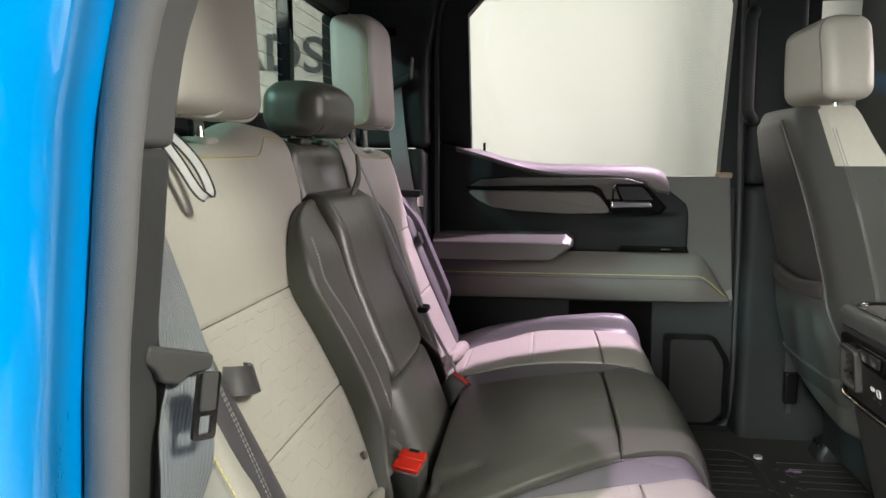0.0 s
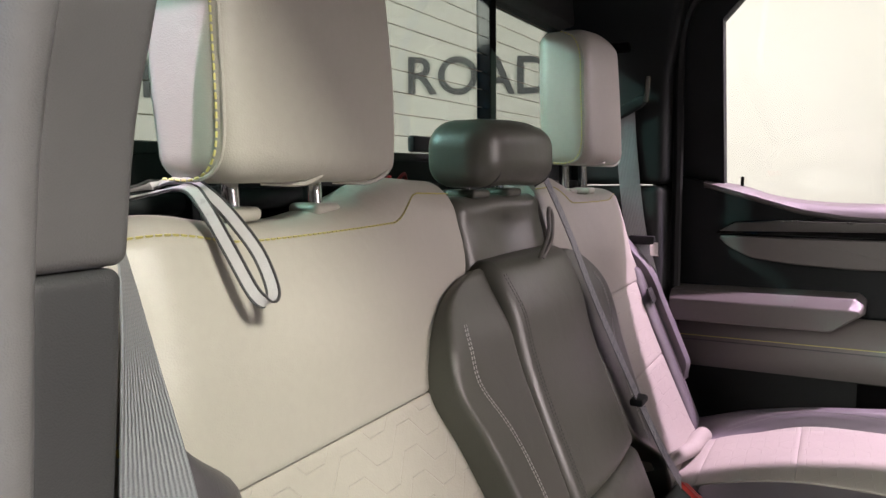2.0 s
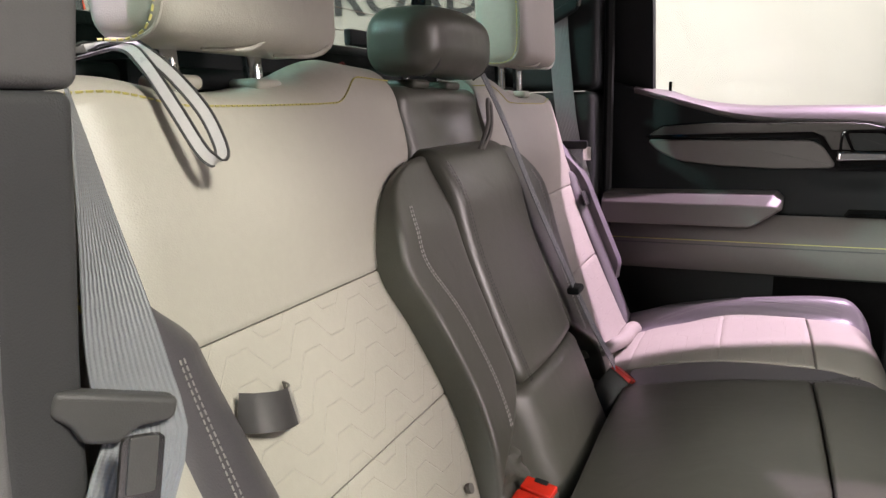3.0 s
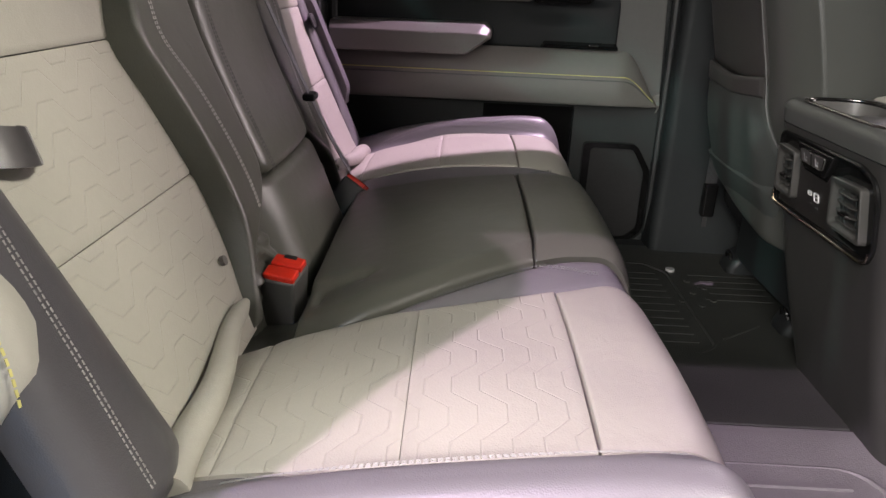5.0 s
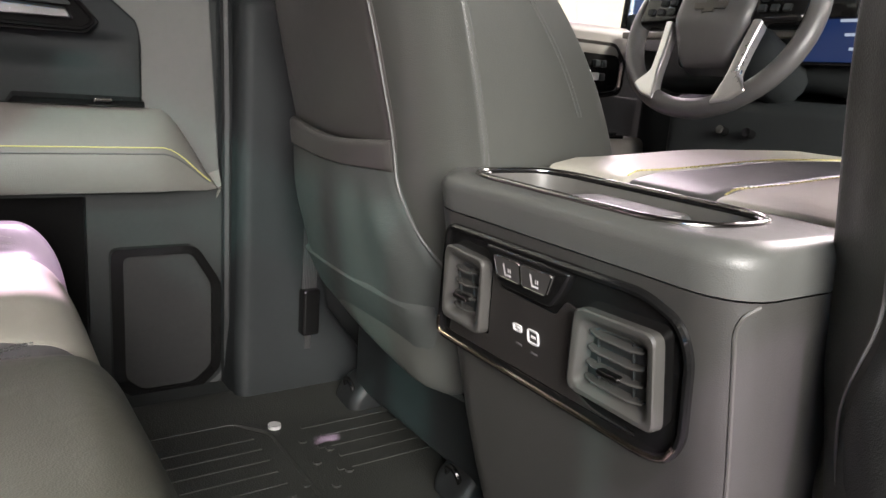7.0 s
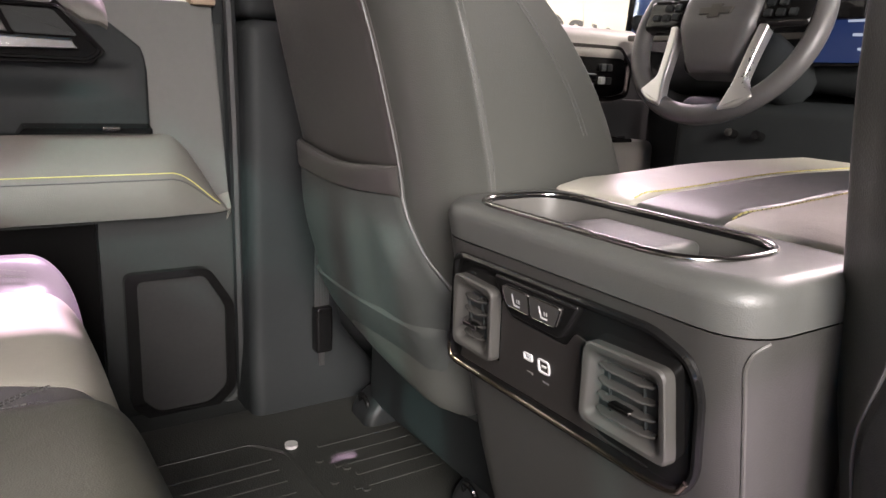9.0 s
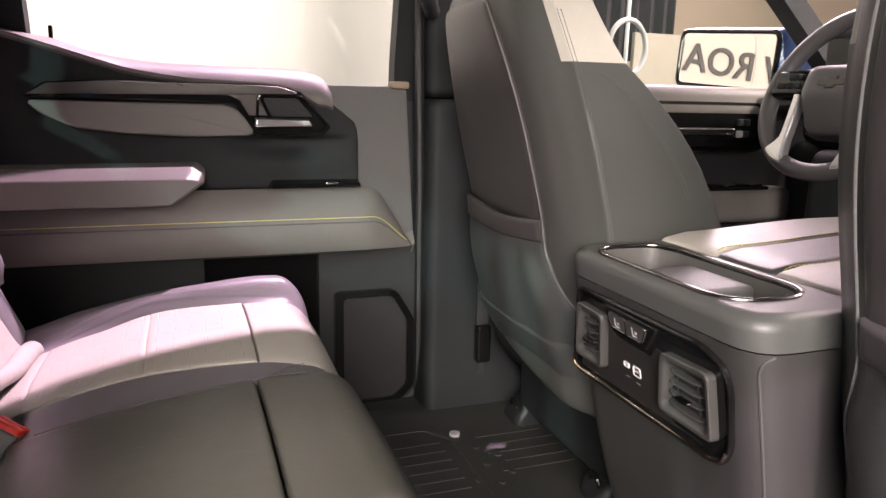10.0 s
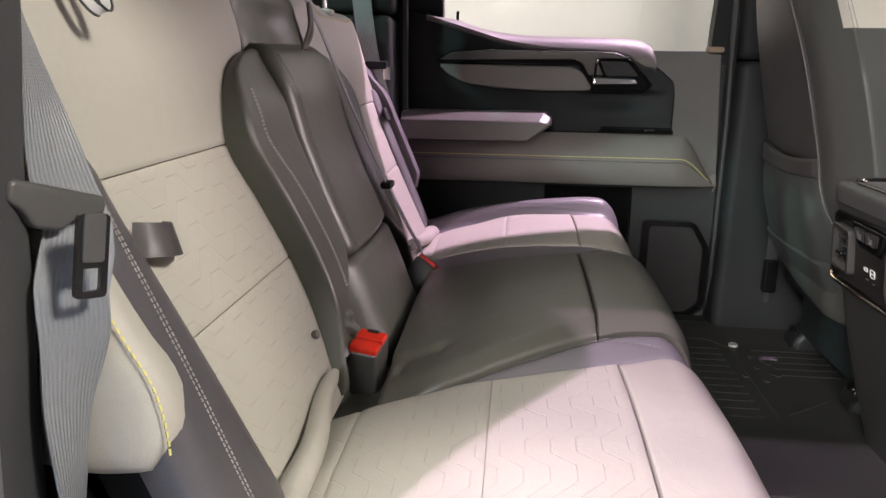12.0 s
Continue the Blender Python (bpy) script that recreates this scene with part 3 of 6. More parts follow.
# ---- rear door on the driver side ----
def rear_door():
    d = thing("rear_door", "closed rear door with dark trim, grey armrest and speaker grille", "door")
    part("shell", prism([(-0.05, -0.02), (0.80, -0.02), (0.792, 0.69), (0.60, 0.69), (0.232, 0.70), (0.083, 0.745), (-0.05, 0.78)], 0.852, 0.93, "y", 0.004), PANEL, d)

    def lean(bm):
        """The window leans inwards above the sill."""
        for v in bm.verts:
            v.co.y -= 0.10 * max(0.0, v.co.z - 0.76) / 0.45
        return bm
    part("window_frame", lean(frame_prism(
        [(-0.055, 0.64), (-0.055, 0.78), (-0.055, 1.17), (0.02, 1.255), (0.80, 1.25), (0.815, 1.20), (0.815, 0.77), (0.815, 0.64)],
        [(0.045, 0.66), (0.045, 0.78), (0.043, 1.165), (0.085, 1.208), (0.74, 1.206), (0.752, 1.18), (0.750, 0.77), (0.748, 0.66)], 0.858, 0.905)), TRIM, d)
    g = part("pane", lean(prism([(0.03, 0.66), (0.77, 0.66), (0.77, 0.76), (0.77, 1.22), (0.03, 1.22), (0.03, 0.76)], 0.888, 0.892, "y", 0)), GLASS, d, smooth=False)
    g.visible_shadow = False
    UP = soft_table([(-0.05, 0.826), (0.013, 0.806), (0.083, 0.794), (0.155, 0.771), (0.252, 0.757), (0.36, 0.753), (0.50, 0.751), (0.565, 0.745), (0.595, 0.731), (0.606, 0.712), (0.70, 0.60)])
    LOW = soft_table([(-0.05, 0.814), (0.02, 0.795), (0.09, 0.775), (0.16, 0.754), (0.223, 0.737), (0.315, 0.724), (0.38, 0.721), (0.45, 0.718), (0.505, 0.713), (0.545, 0.702), (0.575, 0.684), (0.606, 0.676), (0.70, 0.60)])

    def skin(z, x):
        """The black upper trim, hollowed under the handle."""
        hollow = 0.020 * bulge(x, 0.385, 0.645) ** 0.5 * step(z, 0.555, 0.60) * (1 - step(z, 0.606, 0.622))
        return (x, 0.824 + hollow, z)
    RIGHT = lerp_table([(-0.05, 2.0), (0.606, 2.0), (0.6061, 0.712), (0.650, 0.655), (0.658, 0.632), (0.663, 0.60)])
    part("upper_trim", panel(skin, 0.505, lambda x: min(LOW(x) + 0.006, RIGHT(x)), -0.05, 0.662, 50, 90, 0.006, 0.004, 0.03, -1, False), TRIM, d, "black grained upper trim")
    sl = bmesh.new()
    rows = []
    for x in np.linspace(0.004, 0.606, 62):
        a, b = LOW(x), UP(x)
        sect = [(0.830, a - 0.012), (0.816, a - 0.003), (0.814, a + 0.004), (0.820, a + 0.45 * (b - a)), (0.836, a + 0.85 * (b - a)), (0.862, b), (0.8875, b + 0.001), (0.8875, a - 0.04)]
        rows.append([sl.verts.new((x, y, z)) for y, z in sect])
    for a, b in zip(rows, rows[1:]):
        for k in range(len(a)):
            sl.faces.new((a[k - 1], a[k], b[k], b[k - 1]))
    sl.faces.new(rows[0])
    sl.faces.new(rows[-1])
    part("window_sill", sl, SOFT, d, "padded grey window sill")
    part("lock_pin", tube([(0.083, 0.862, 0.785), (0.083, 0.862, 0.816)], 0.004, 8), GLOSS, d)
    part("end_cap", box(0.735, 0.775, 0.82, 0.86, 0.716, 0.732, 0.005), mat("tan_seal_block", (0.25, 0.19, 0.13), 0.7, bump=0.05), d)
    part("front_panel", prism([(0.585, 0.721), (0.772, 0.721), (0.795, 0.36), (0.585, 0.36)], 0.838, 0.857, "y", 0.003), mat("grey_grained_door_plastic", (0.085, 0.085, 0.080), 0.5, bump=0.1, grain=800, wear=0.08), d, "grey grained front filler panel")
    blade = rounded([(0.034, 0.686), (0.072, 0.7135), (0.161, 0.7195), (0.45, 0.719), (0.500, 0.716), (0.538, 0.705), (0.600, 0.634), (0.580, 0.616), (0.446, 0.614), (0.405, 0.681), (0.20, 0.683)], 0.004, 2)
    part("blade_trim", prism(blade, 0.806, 0.828, "y", 0.002, 2), GLOSS, d, "gloss black trim blade")
    part("blade_face", prism([(0.044, 0.6915), (0.076, 0.711), (0.161, 0.7168), (0.45, 0.7162), (0.497, 0.7135), (0.532, 0.7030), (0.520, 0.6985), (0.390, 0.6960)], 0.8025, 0.809, "y", 0.0018, 3), SATIN, d, "satin dark metal strip")
    part("blade_limb", prism([(0.392, 0.6975), (0.451, 0.6985), (0.470, 0.657), (0.434, 0.657), (0.417, 0.686)], 0.803, 0.809, "y", 0.0018, 3), SATIN, d)
    part("insert", prism(rounded([(0.038, 0.680), (0.20, 0.6790), (0.394, 0.6770), (0.418, 0.662), (0.444, 0.624), (0.436, 0.6165), (0.321, 0.6135), (0.198, 0.620), (0.112, 0.631), (0.062, 0.656)], 0.008, 1), 0.803, 0.828, "y", 0.0035, 4), SOFT, d, "grey padded insert")
    part("cup", prism(rounded([(0.462, 0.692), (0.530, 0.692), (0.562, 0.655), (0.478, 0.655)], 0.006, 3), 0.801, 0.8085, "y", 0.002), PANEL, d)
    part("handle", loft([[(0.440, 0.808, 0.633), (0.440, 0.808, 0.656), (0.555, 0.808, 0.653), (0.565, 0.808, 0.635)], [(0.446, 0.790, 0.634), (0.446, 0.792, 0.652), (0.552, 0.792, 0.650), (0.558, 0.790, 0.636)]], 0.003, 3), CHROME, d, "chrome door handle")
    part("bezel", tube([(x, 0.802, z) for x, z in rounded([(0.452, 0.697), (0.538, 0.697), (0.592, 0.636), (0.576, 0.622), (0.448, 0.622)], 0.010, 4)], 0.0032, 6, True), GLOSS, d)
    low_edge = [(-0.05, 0.488), (0.281, 0.488), (0.346, 0.531), (0.347, 0.550), (0.332, 0.563), (-0.05, 0.560)]
    mid_edge = [(-0.05, 0.488), (0.281, 0.488), (0.342, 0.530), (0.340, 0.549), (0.322, 0.5615), (-0.05, 0.559)]
    top_edge = [(-0.05, 0.491), (0.279, 0.491), (0.331, 0.530), (0.331, 0.537), (0.305, 0.5385), (-0.05, 0.540)]
    part("upper_armrest", loft([[(x, y, z) for x, z in o] for o, y in ((low_edge, 0.832), (mid_edge, 0.741), (top_edge, 0.715))], 0.0035, 3), mat("grey_satin_elbow_pad", (0.125, 0.117, 0.108), 0.30, bump=0.05, grain=750, wear=0.05), d, "grey padded elbow rest")

    def arm(u, w):
        """Swelling armrest face, drawn along x (u) and down (w)."""
        fall = step(u, 0.680, 0.796)
        top_z = 0.513 - 0.132 * fall
        z = top_z + (0.370 - top_z) * w
        swell = 0.058 * math.sin(math.pi * min(1, w * 0.62 + 0.06)) ** 0.7 * (1 - 0.55 * step(u, 0.66, 0.79))
        return (u, 0.828 - swell, z)
    part("armrest", panel(arm, -0.05, 0.788, 0.0, 1.0, 60, 16, 0.05, 0.010, 0.03, -1, False), SOFT, d, "warm grey armrest with yellow seam")
    seam = [(u, arm(u, 0.46)[1] - 0.001, arm(u, 0.46)[2]) for u in np.linspace(-0.04, 0.766, 70)]
    part("seam", tube(seam, 0.0010, 6), YELLOW, d)
    seam = [(u, arm(u, 0.53)[1] - 0.0003, arm(u, 0.53)[2]) for u in np.linspace(-0.04, 0.765, 70)]
    part("seam", tube(seam, 0.0014, 6), DARK_T, d)
    part("switch_plate", loft([[(0.468, 0.829, 0.509), (0.478, 0.829, 0.525), (0.661, 0.829, 0.524), (0.661, 0.829, 0.509)], [(0.470, 0.792, 0.509), (0.478, 0.796, 0.518), (0.660, 0.796, 0.518), (0.660, 0.792, 0.509)]], 0.002, 2), GLOSS, d)
    part("switch", box(0.585, 0.612, 0.789, 0.80, 0.515, 0.522, 0.003), SMOKE, d)
    part("lower_panel", frame_prism([(-0.05, -0.01), (-0.05, 0.37), (0.795, 0.37), (0.795, -0.01)], [(0.335, 0.05), (0.335, 0.362), (0.572, 0.362), (0.572, 0.05)], 0.818, 0.856), PANEL, d)
    # shallow sheet, coloured near black for the shade under the armrest
    part("map_pocket", box(0.33, 0.578, 0.848, 0.856, 0.04, 0.37, 0.002), mat("pocket_shade_black", (0.005, 0.005, 0.005), 0.9, bump=0.1, spec=0.05), d, "near black sheet painting the shade inside the open map pocket")
    ring = rounded([(0.603, 0.275), (0.742, 0.275), (0.785, 0.205), (0.785, 0.04), (0.745, 0.004), (0.640, 0.004), (0.603, 0.035)], 0.016, 4)
    core = rounded([(0.622, 0.262), (0.734, 0.262), (0.770, 0.200), (0.770, 0.045), (0.738, 0.017), (0.650, 0.017), (0.622, 0.045)], 0.012, 4)
    part("speaker_frame", frame_prism(ring, core, 0.798, 0.826), GLOSS, d, "gloss black speaker surround")
    part("speaker_grille", prism(core, 0.806, 0.824, "y", 0.002), mat("charcoal_speaker_cloth", (0.016, 0.016, 0.016), 0.8, bump=0.4, grain=1000), d)
    part("lower_moulding", tube(smooth_line([(0.58, 0.815, -0.008), (0.70, 0.81, -0.008), (0.775, 0.81, 0.01), (0.802, 0.812, 0.06), (0.806, 0.815, 0.2), (0.80, 0.82, 0.37)]), 0.010, 8), PANEL, d)
    return d


rear_door()


# ---- rear bench ----
BACK = soft_table([(0.18, 0.065), (0.25, 0.045), (0.30, 0.022), (0.40, -0.022), (0.50, -0.065), (0.588, -0.098), (0.68, -0.120), (0.74, -0.135), (0.767, -0.143), (0.80, -0.150)])
SEAT_Z = soft_table([(-0.05, 0.232), (0.0, 0.245), (0.05, 0.260), (0.12, 0.283), (0.24, 0.308), (0.39, 0.326), (0.46, 0.327), (0.55, 0.322)])
GROOVE = soft_table([(0.0, -0.345), (0.09, -0.332), (0.18, -0.312), (0.24, -0.275), (0.295, -0.238), (0.345, -0.206), (0.42, -0.172), (0.50, -0.160), (0.56, -0.160)])
WIDTH_IN = soft_table([(0.24, 0.318), (0.30, 0.296), (0.36, 0.272), (0.44, 0.262), (0.53, 0.280), (0.588, 0.304), (0.62, 0.300), (0.65, 0.288), (0.67, 0.270), (0.687, 0.240), (0.70, 0.195), (0.706, 0.15)])
WIDTH_UP = soft_table([(0.585, 0.26), (0.64, 0.225), (0.69, 0.172), (0.72, 0.152), (0.78, 0.148)])


def back_point(w, z):
    """Front face of an outer seat back at w from the truck's middle."""
    x = BACK(z) - 0.045 * step(w, 0.60, 0.69) * step(z, 0.60, 0.72)
    x += 0.012 * bulge(w, 0.18, 0.70) * bulge(z, 0.57, 0.80)
    return x


def bolster_point(w, z):
    """Raised side bolsters."""
    return BACK(z) + 0.036 * (1 - 0.6 * step(z, 0.62, 0.71)) * step(z, 0.20, 0.30) + 0.006 * bulge(z, 0.25, 0.7)


def outer_seat(side, label, group):
    """An outer seat of the bench: side is -1 by the open door, 1 by the closed one."""
    s = thing("outer_rear_seat", label, "car seat", group)

    def back(w, z):
        return (back_point(w, z), side * w, z)

    def top(w, q):
        """Over the shoulder of the seat back, q runs from the seam to the rear."""
        ang = q * 2.6
        rise = 0.004 * math.cos((w - 0.33) * 14) + 0.012 * (1 - step(w, 0.25, 0.36)) - 0.018 * step(w, 0.56, 0.67) - 0.024 * bulge(w, 0.27, 0.64) ** 0.7
        return (back_point(w, 0.768) - 0.040 * (1 - math.cos(ang)) - 0.02 * q, side * w, 0.768 + rise * math.sin(min(ang, 1.57)) + 0.040 * math.sin(ang))
    def over(w, t):
        return back(w, 0.590 + 0.178 * t) if t <= 1 else top(w, t - 1)
    part("upper_panel", panel(over, lambda t: WIDTH_UP(0.590 + 0.178 * min(t, 1.0)), 0.668, 0.0, 2.0, 44, 60, 0.010, 0.0024, 0.03, side), BEIGE, s, "smooth grey beige leather over the shoulder")
    for z0, z1 in ((0.258, 0.4365), (0.4375, 0.5888)):
        part("insert", panel(back, lambda z: WIDTH_IN(z) - 0.012, 0.612, z0, z1, 44, 26, 0.005, 0.0020, 0.03, side), QUILT, s, "quilted leather with embossed wavy lines")
    def bolster(w, z):
        return (bolster_point(w, z) - 0.018 * (1 - step(z, 0.27, 0.40)), side * w, z)

    def outer_bolster(w, z):
        return (bolster_point(w, z) - (0.026 + 0.010 * step(w, 0.635, 0.69) if side > 0 else 0.004 + 0.006 * step(w, 0.66, 0.71) + 0.012 * (1 - step(w, 0.55 + 0.15 * (z - 0.30), 0.61 + 0.15 * (z - 0.30)))), side * w, z)
    part("inner_bolster", panel(bolster, lambda z: 0.136 + 0.146 * (1 - step(z, 0.31, 0.43)), WIDTH_IN, 0.262, 0.706, 24, 50, 0.012, 0.007, 0.05, side), DARK, s, "black leather with pale double seam")
    # the far bolster gets the lit tone in its colour, the near one stays slate
    part("outer_bolster", panel(outer_bolster, lambda z: 0.600 + 0.012 * step(z, 0.5, 0.62) if side > 0 else 0.550 + 0.15 * (z - 0.30) + 0.035 * step(z, 0.60, 0.655), lambda z: 0.680 if side > 0 else 0.672 + 0.016 * (1 - step(z, 0.42, 0.62)), 0.262, 0.625 if side > 0 else 0.655, 20, 44, 0.034, 0.018, 0.03, side), SLATE if side < 0 else LILAC_LIT, s, "dark slate leather with pale double seam" if side < 0 else "grey leather in a lilac lit tone with pale double seam")

    near_front = soft_table([(0.37, 0.004), (0.40, 0.011), (0.45, 0.004), (0.49, -0.016), (0.54, -0.041), (0.60, -0.068), (0.70, -0.104), (0.76, -0.125)])

    def flank(a, z):
        if side < 0:
            return (near_front(z) - a, -0.684 - 0.016 * bulge(a, -0.03, 0.16), z)
        x0 = bolster_point(0.66, z) + 0.002 - 0.03 * step(z, 0.58, 0.7)
        return (x0 - a, 0.672 + 0.018 * bulge(a, -0.03, 0.16), z)
    # the far side panel also carries the lilac light in its colour
    part("side_panel", panel(flank, lambda z: 0.02 * (1 - step(z, 0.37, 0.42)), 0.14, 0.375, 0.75, 14, 30, 0.024, 0.016, 0.02, side), BEIGE if side < 0 else LILAC_LIT, s)
    core = pad(-0.20, 0.0, side * 0.15 if side > 0 else -0.662, 0.662 if side > 0 else -0.15, 0.20, 0.76, 0.02, 8, lambda c: Vector((BACK(c.z) - 0.032 + (c.x if c.x > -0.1 else c.x + 0.04) * 0.7, c.y, c.z)))
    part("shell", core, TRIM, s)
    swell = [(BACK(0.266 + 0.036 * (0.606 - w) / 0.288) + 0.014 + 0.004 * math.sin(w * 30), side * w, 0.266 + 0.036 * (0.606 - w) / 0.288) for w in np.linspace(0.318, 0.606, 28)]
    part("roll", tube(swell, lambda t: (0.010 + 0.009 * t) * min(1.0, (0.25 + t * 9) ** 0.5), 14), BEIGE, s, "padded leather roll along the bottom of the back")

    # seams
    line = [Vector(top(w, 0.03 + 0.24 * (1 - step(w, 0.225, 0.305)) + 0.16 * bulge(w, 0.52, 0.70))) + Vector((0.0014, 0, 0.0010)) for w in np.linspace(0.155, 0.662, 90)]
    part("shoulder_stitching", stitches(line, (0.9, 0, 0.4), 0.0048, 0.0022, 0.0010), YELLOW, s)
    for off in (0.0, 0.005):
        ln = [((0.628 if side > 0 else 0.634) + off, z) for z in np.linspace(0.30, 0.60, 60)]
        part("bolster_stitching", stitches([(outer_bolster(w, z)[0] + 0.0008, side * w, z) for w, z in ln], (1, 0, 0.3)), WHITE_T, s)
        ln = [(WIDTH_IN(z) - 0.060 + 0.02 * step(z, 0.5, 0.66) + off, z) for z in np.linspace(0.385, 0.655, 62)]
        # shaded inner seam: thread colour raised in place of missing light
        part("bolster_stitching", stitches([(bolster(w, z)[0] + 0.0014, side * w, z) for w, z in ln], (1, 0, 0.3)), BRIGHTENED_T, s)
    edge = [Vector(flank(0.009 if side < 0 else 0.014, z)) + Vector((0.001, side * 0.0012, 0)) for z in np.linspace(0.402, 0.73, 60)]
    part("side_stitching", stitches(edge, (0.3, side, 0), 0.0052, 0.0022, 0.0011), YELLOW, s)

    # cushion
    inside = (lambda x: -GROOVE(x) + 0.004) if side < 0 else (lambda x: 0.182)

    def seat(w, x):
        z = SEAT_Z(x) + 0.008 * bulge(w, 0.24, 0.66)
        z += (0.033 if side > 0 else 0.020) * step(w, 0.60, 0.64) - 0.05 * step(w, 0.66, 0.71) - 0.022 * (1 - step(w, inside(x) - 0.012, inside(x) + 0.035))
        return (x, side * w, z)

    def nose(w, q):
        """Front edge of the cushion, rolling over and down; q from 0 to 1."""
        a = q * 1.75
        base = seat(w, 0.455)[2]
        inset = 0.012 * step(w, 0.60, 0.70) + 0.012 * (1 - step(w, 0.22, 0.30))
        return (0.455 + (0.070 - inset) * math.sin(min(a, 1.57)) - 0.03 * max(0, a - 1.57), side * w, base - 0.075 * (1 - math.cos(a)) - 0.09 * q ** 3)

    def front(w, t):
        return seat(w, 0.393 + t * 0.062) if t < 1 else nose(w, (t - 1))
    inner = soft_table([(-0.05, 0.31), (0.02, 0.318), (0.10, 0.330), (0.237, 0.333), (0.39, 0.300), (0.46, 0.268), (0.54, 0.235)])
    outer = soft_table([(-0.05, 0.56), (0.02, 0.575), (0.13, 0.598), (0.245, 0.612), (0.39, 0.603), (0.54, 0.585)])

    def along(t):
        return 0.393 + t * 0.062 if t < 1 else 0.455 + 0.06 * (t - 1)
    part("bight_insert", panel(seat, inner, outer, 0.0, 0.0780, 40, 12, 0.006, 0.0018, 0.03, -side), QUILT, s, "quilted leather with embossed wavy lines")
    part("rear_insert", panel(seat, inner, outer, 0.0785, 0.2367, 40, 24, 0.006, 0.0018, 0.03, -side), QUILT, s, "quilted leather with embossed wavy lines")
    part("middle_insert", panel(seat, inner, outer, 0.2373, 0.3915, 40, 20, 0.006, 0.0018, 0.03, -side), QUILT, s, "quilted leather with embossed wavy lines")
    part("front_pad", panel(front, lambda t: inner(along(t)), lambda t: outer(along(t)), 0.02, 2.0, 40, 44, 0.06, 0.004, 0.03, -side), BEIGE, s)

    def edge_front(w, t):
        return seat(w, 0.0 + t * 0.455) if t < 1 else nose(w, t - 1)

    def run(t):
        return t * 0.455 if t < 1 else 0.455 + 0.06 * (t - 1)
    part("cushion_outer_bolster", panel(edge_front, lambda t: outer(run(t)), 0.71, 0.0, 2.0, 18, 60, 0.05, 0.006, 0.03, -side), LILAC_LIT, s, "grey leather in a lilac lit tone with pale double seam")
    part("cushion_inner_bolster", panel(edge_front, lambda t: inside(run(t)), lambda t: inner(run(t)), 0.42 if side < 0 else 0.19, 2.0, 14, 60, 0.05, 0.005, 0.03, -side), LILAC_LIT, s)
    part("base", box(0.0, 0.49, min(side * 0.22, side * 0.68), max(side * 0.22, side * 0.68), 0.03, 0.225, 0.02), TRIM, s)
    for off in (0.0, 0.006):
        part("cushion_stitching", stitches([Vector(seat(outer(x) + 0.018 + off, x)) + Vector((0, 0, 0.0022)) for x in np.linspace(0.10, 0.455, 60)], (0, 0, 1)), WHITE_T, s)
        part("cushion_stitching", stitches([Vector(seat(inside(x) + 0.022 + off + 0.05 * step(x, 0.36, 0.455), x)) + Vector((0, 0, 0.0022)) for x in np.linspace(0.25, 0.455, 50)], (0, 0, 1)), DARK_T, s)

    # head restraint
    hc, low = 0.442, (-0.024 if side < 0 else 0.0)
    h = part("headrest", pad(-0.222, -0.124, side * hc - 0.124, side * hc + 0.124, 0.842 + low, 1.085 + low, 0.025, 12,
             lambda c: Vector((c.x - 0.05 * (c.z - 0.84) + 0.012 * math.cos((c.y - side * hc) * 9), c.y + (side * hc - c.y) * (0.10 * step(c.z, 0.95, 1.09) + 0.03 * step(c.z, 0.9, 0.84)), c.z + 0.01 * math.cos((c.y - side * hc) * 10) * step(c.z, 0.95, 1.09)))), BEIGE, s, "grey beige leather headrest")
    for dy in (-0.058, 0.058):
        part("post", tube([(-0.186, side * hc + dy, 0.77), (-0.19, side * hc + dy, 0.86 + low)], 0.0095, 16), CHROME, h, "chrome post")
        part("post_collar", pad(-0.206, -0.166, side * hc + dy - 0.020, side * hc + dy + 0.020, 0.784, 0.797, 0.006, 4), BEIGE, h)
    for dy in (-0.03, 0.07):
        part("tie_cord", tube(smooth_line([(x, side * hc + dy + q, z + low) for x, q, z in ((-0.150, -0.028, 0.842), (-0.128, 0.0, 0.841), (-0.122, 0.018, 0.848), (-0.121, 0.026, 0.856))]), 0.0022, 6), BEIGE, h)
    for dy in (-0.1185, 0.1185):
        pts = [(-0.188, 0.846), (-0.160, 0.845), (-0.140, 0.853), (-0.130, 0.875), (-0.129, 0.92), (-0.132, 0.98), (-0.136, 1.04), (-0.150, 1.074), (-0.178, 1.088)]
        line = smooth_line([(x, side * hc + dy * (1 - 0.09 * step(z, 0.95, 1.09)), z + low) for x, z in pts])
        part("welt", tube(line, 0.0018, 6), BEIGE, h)
        part("headrest_stitching", stitches([p + Vector((-0.004, 0.0042 if dy > 0 else -0.0042, 0)) for p in line], (0.4, 0.9 if dy > 0 else -0.9, 0), 0.0050, 0.0022, 0.0011), YELLOW, h)
    return s


outer_seat(-1, "grey beige and black leather rear seat by the open door", "rear bench seats")
outer_seat(1, "grey beige and black leather rear seat by the closed door", "rear bench seats")


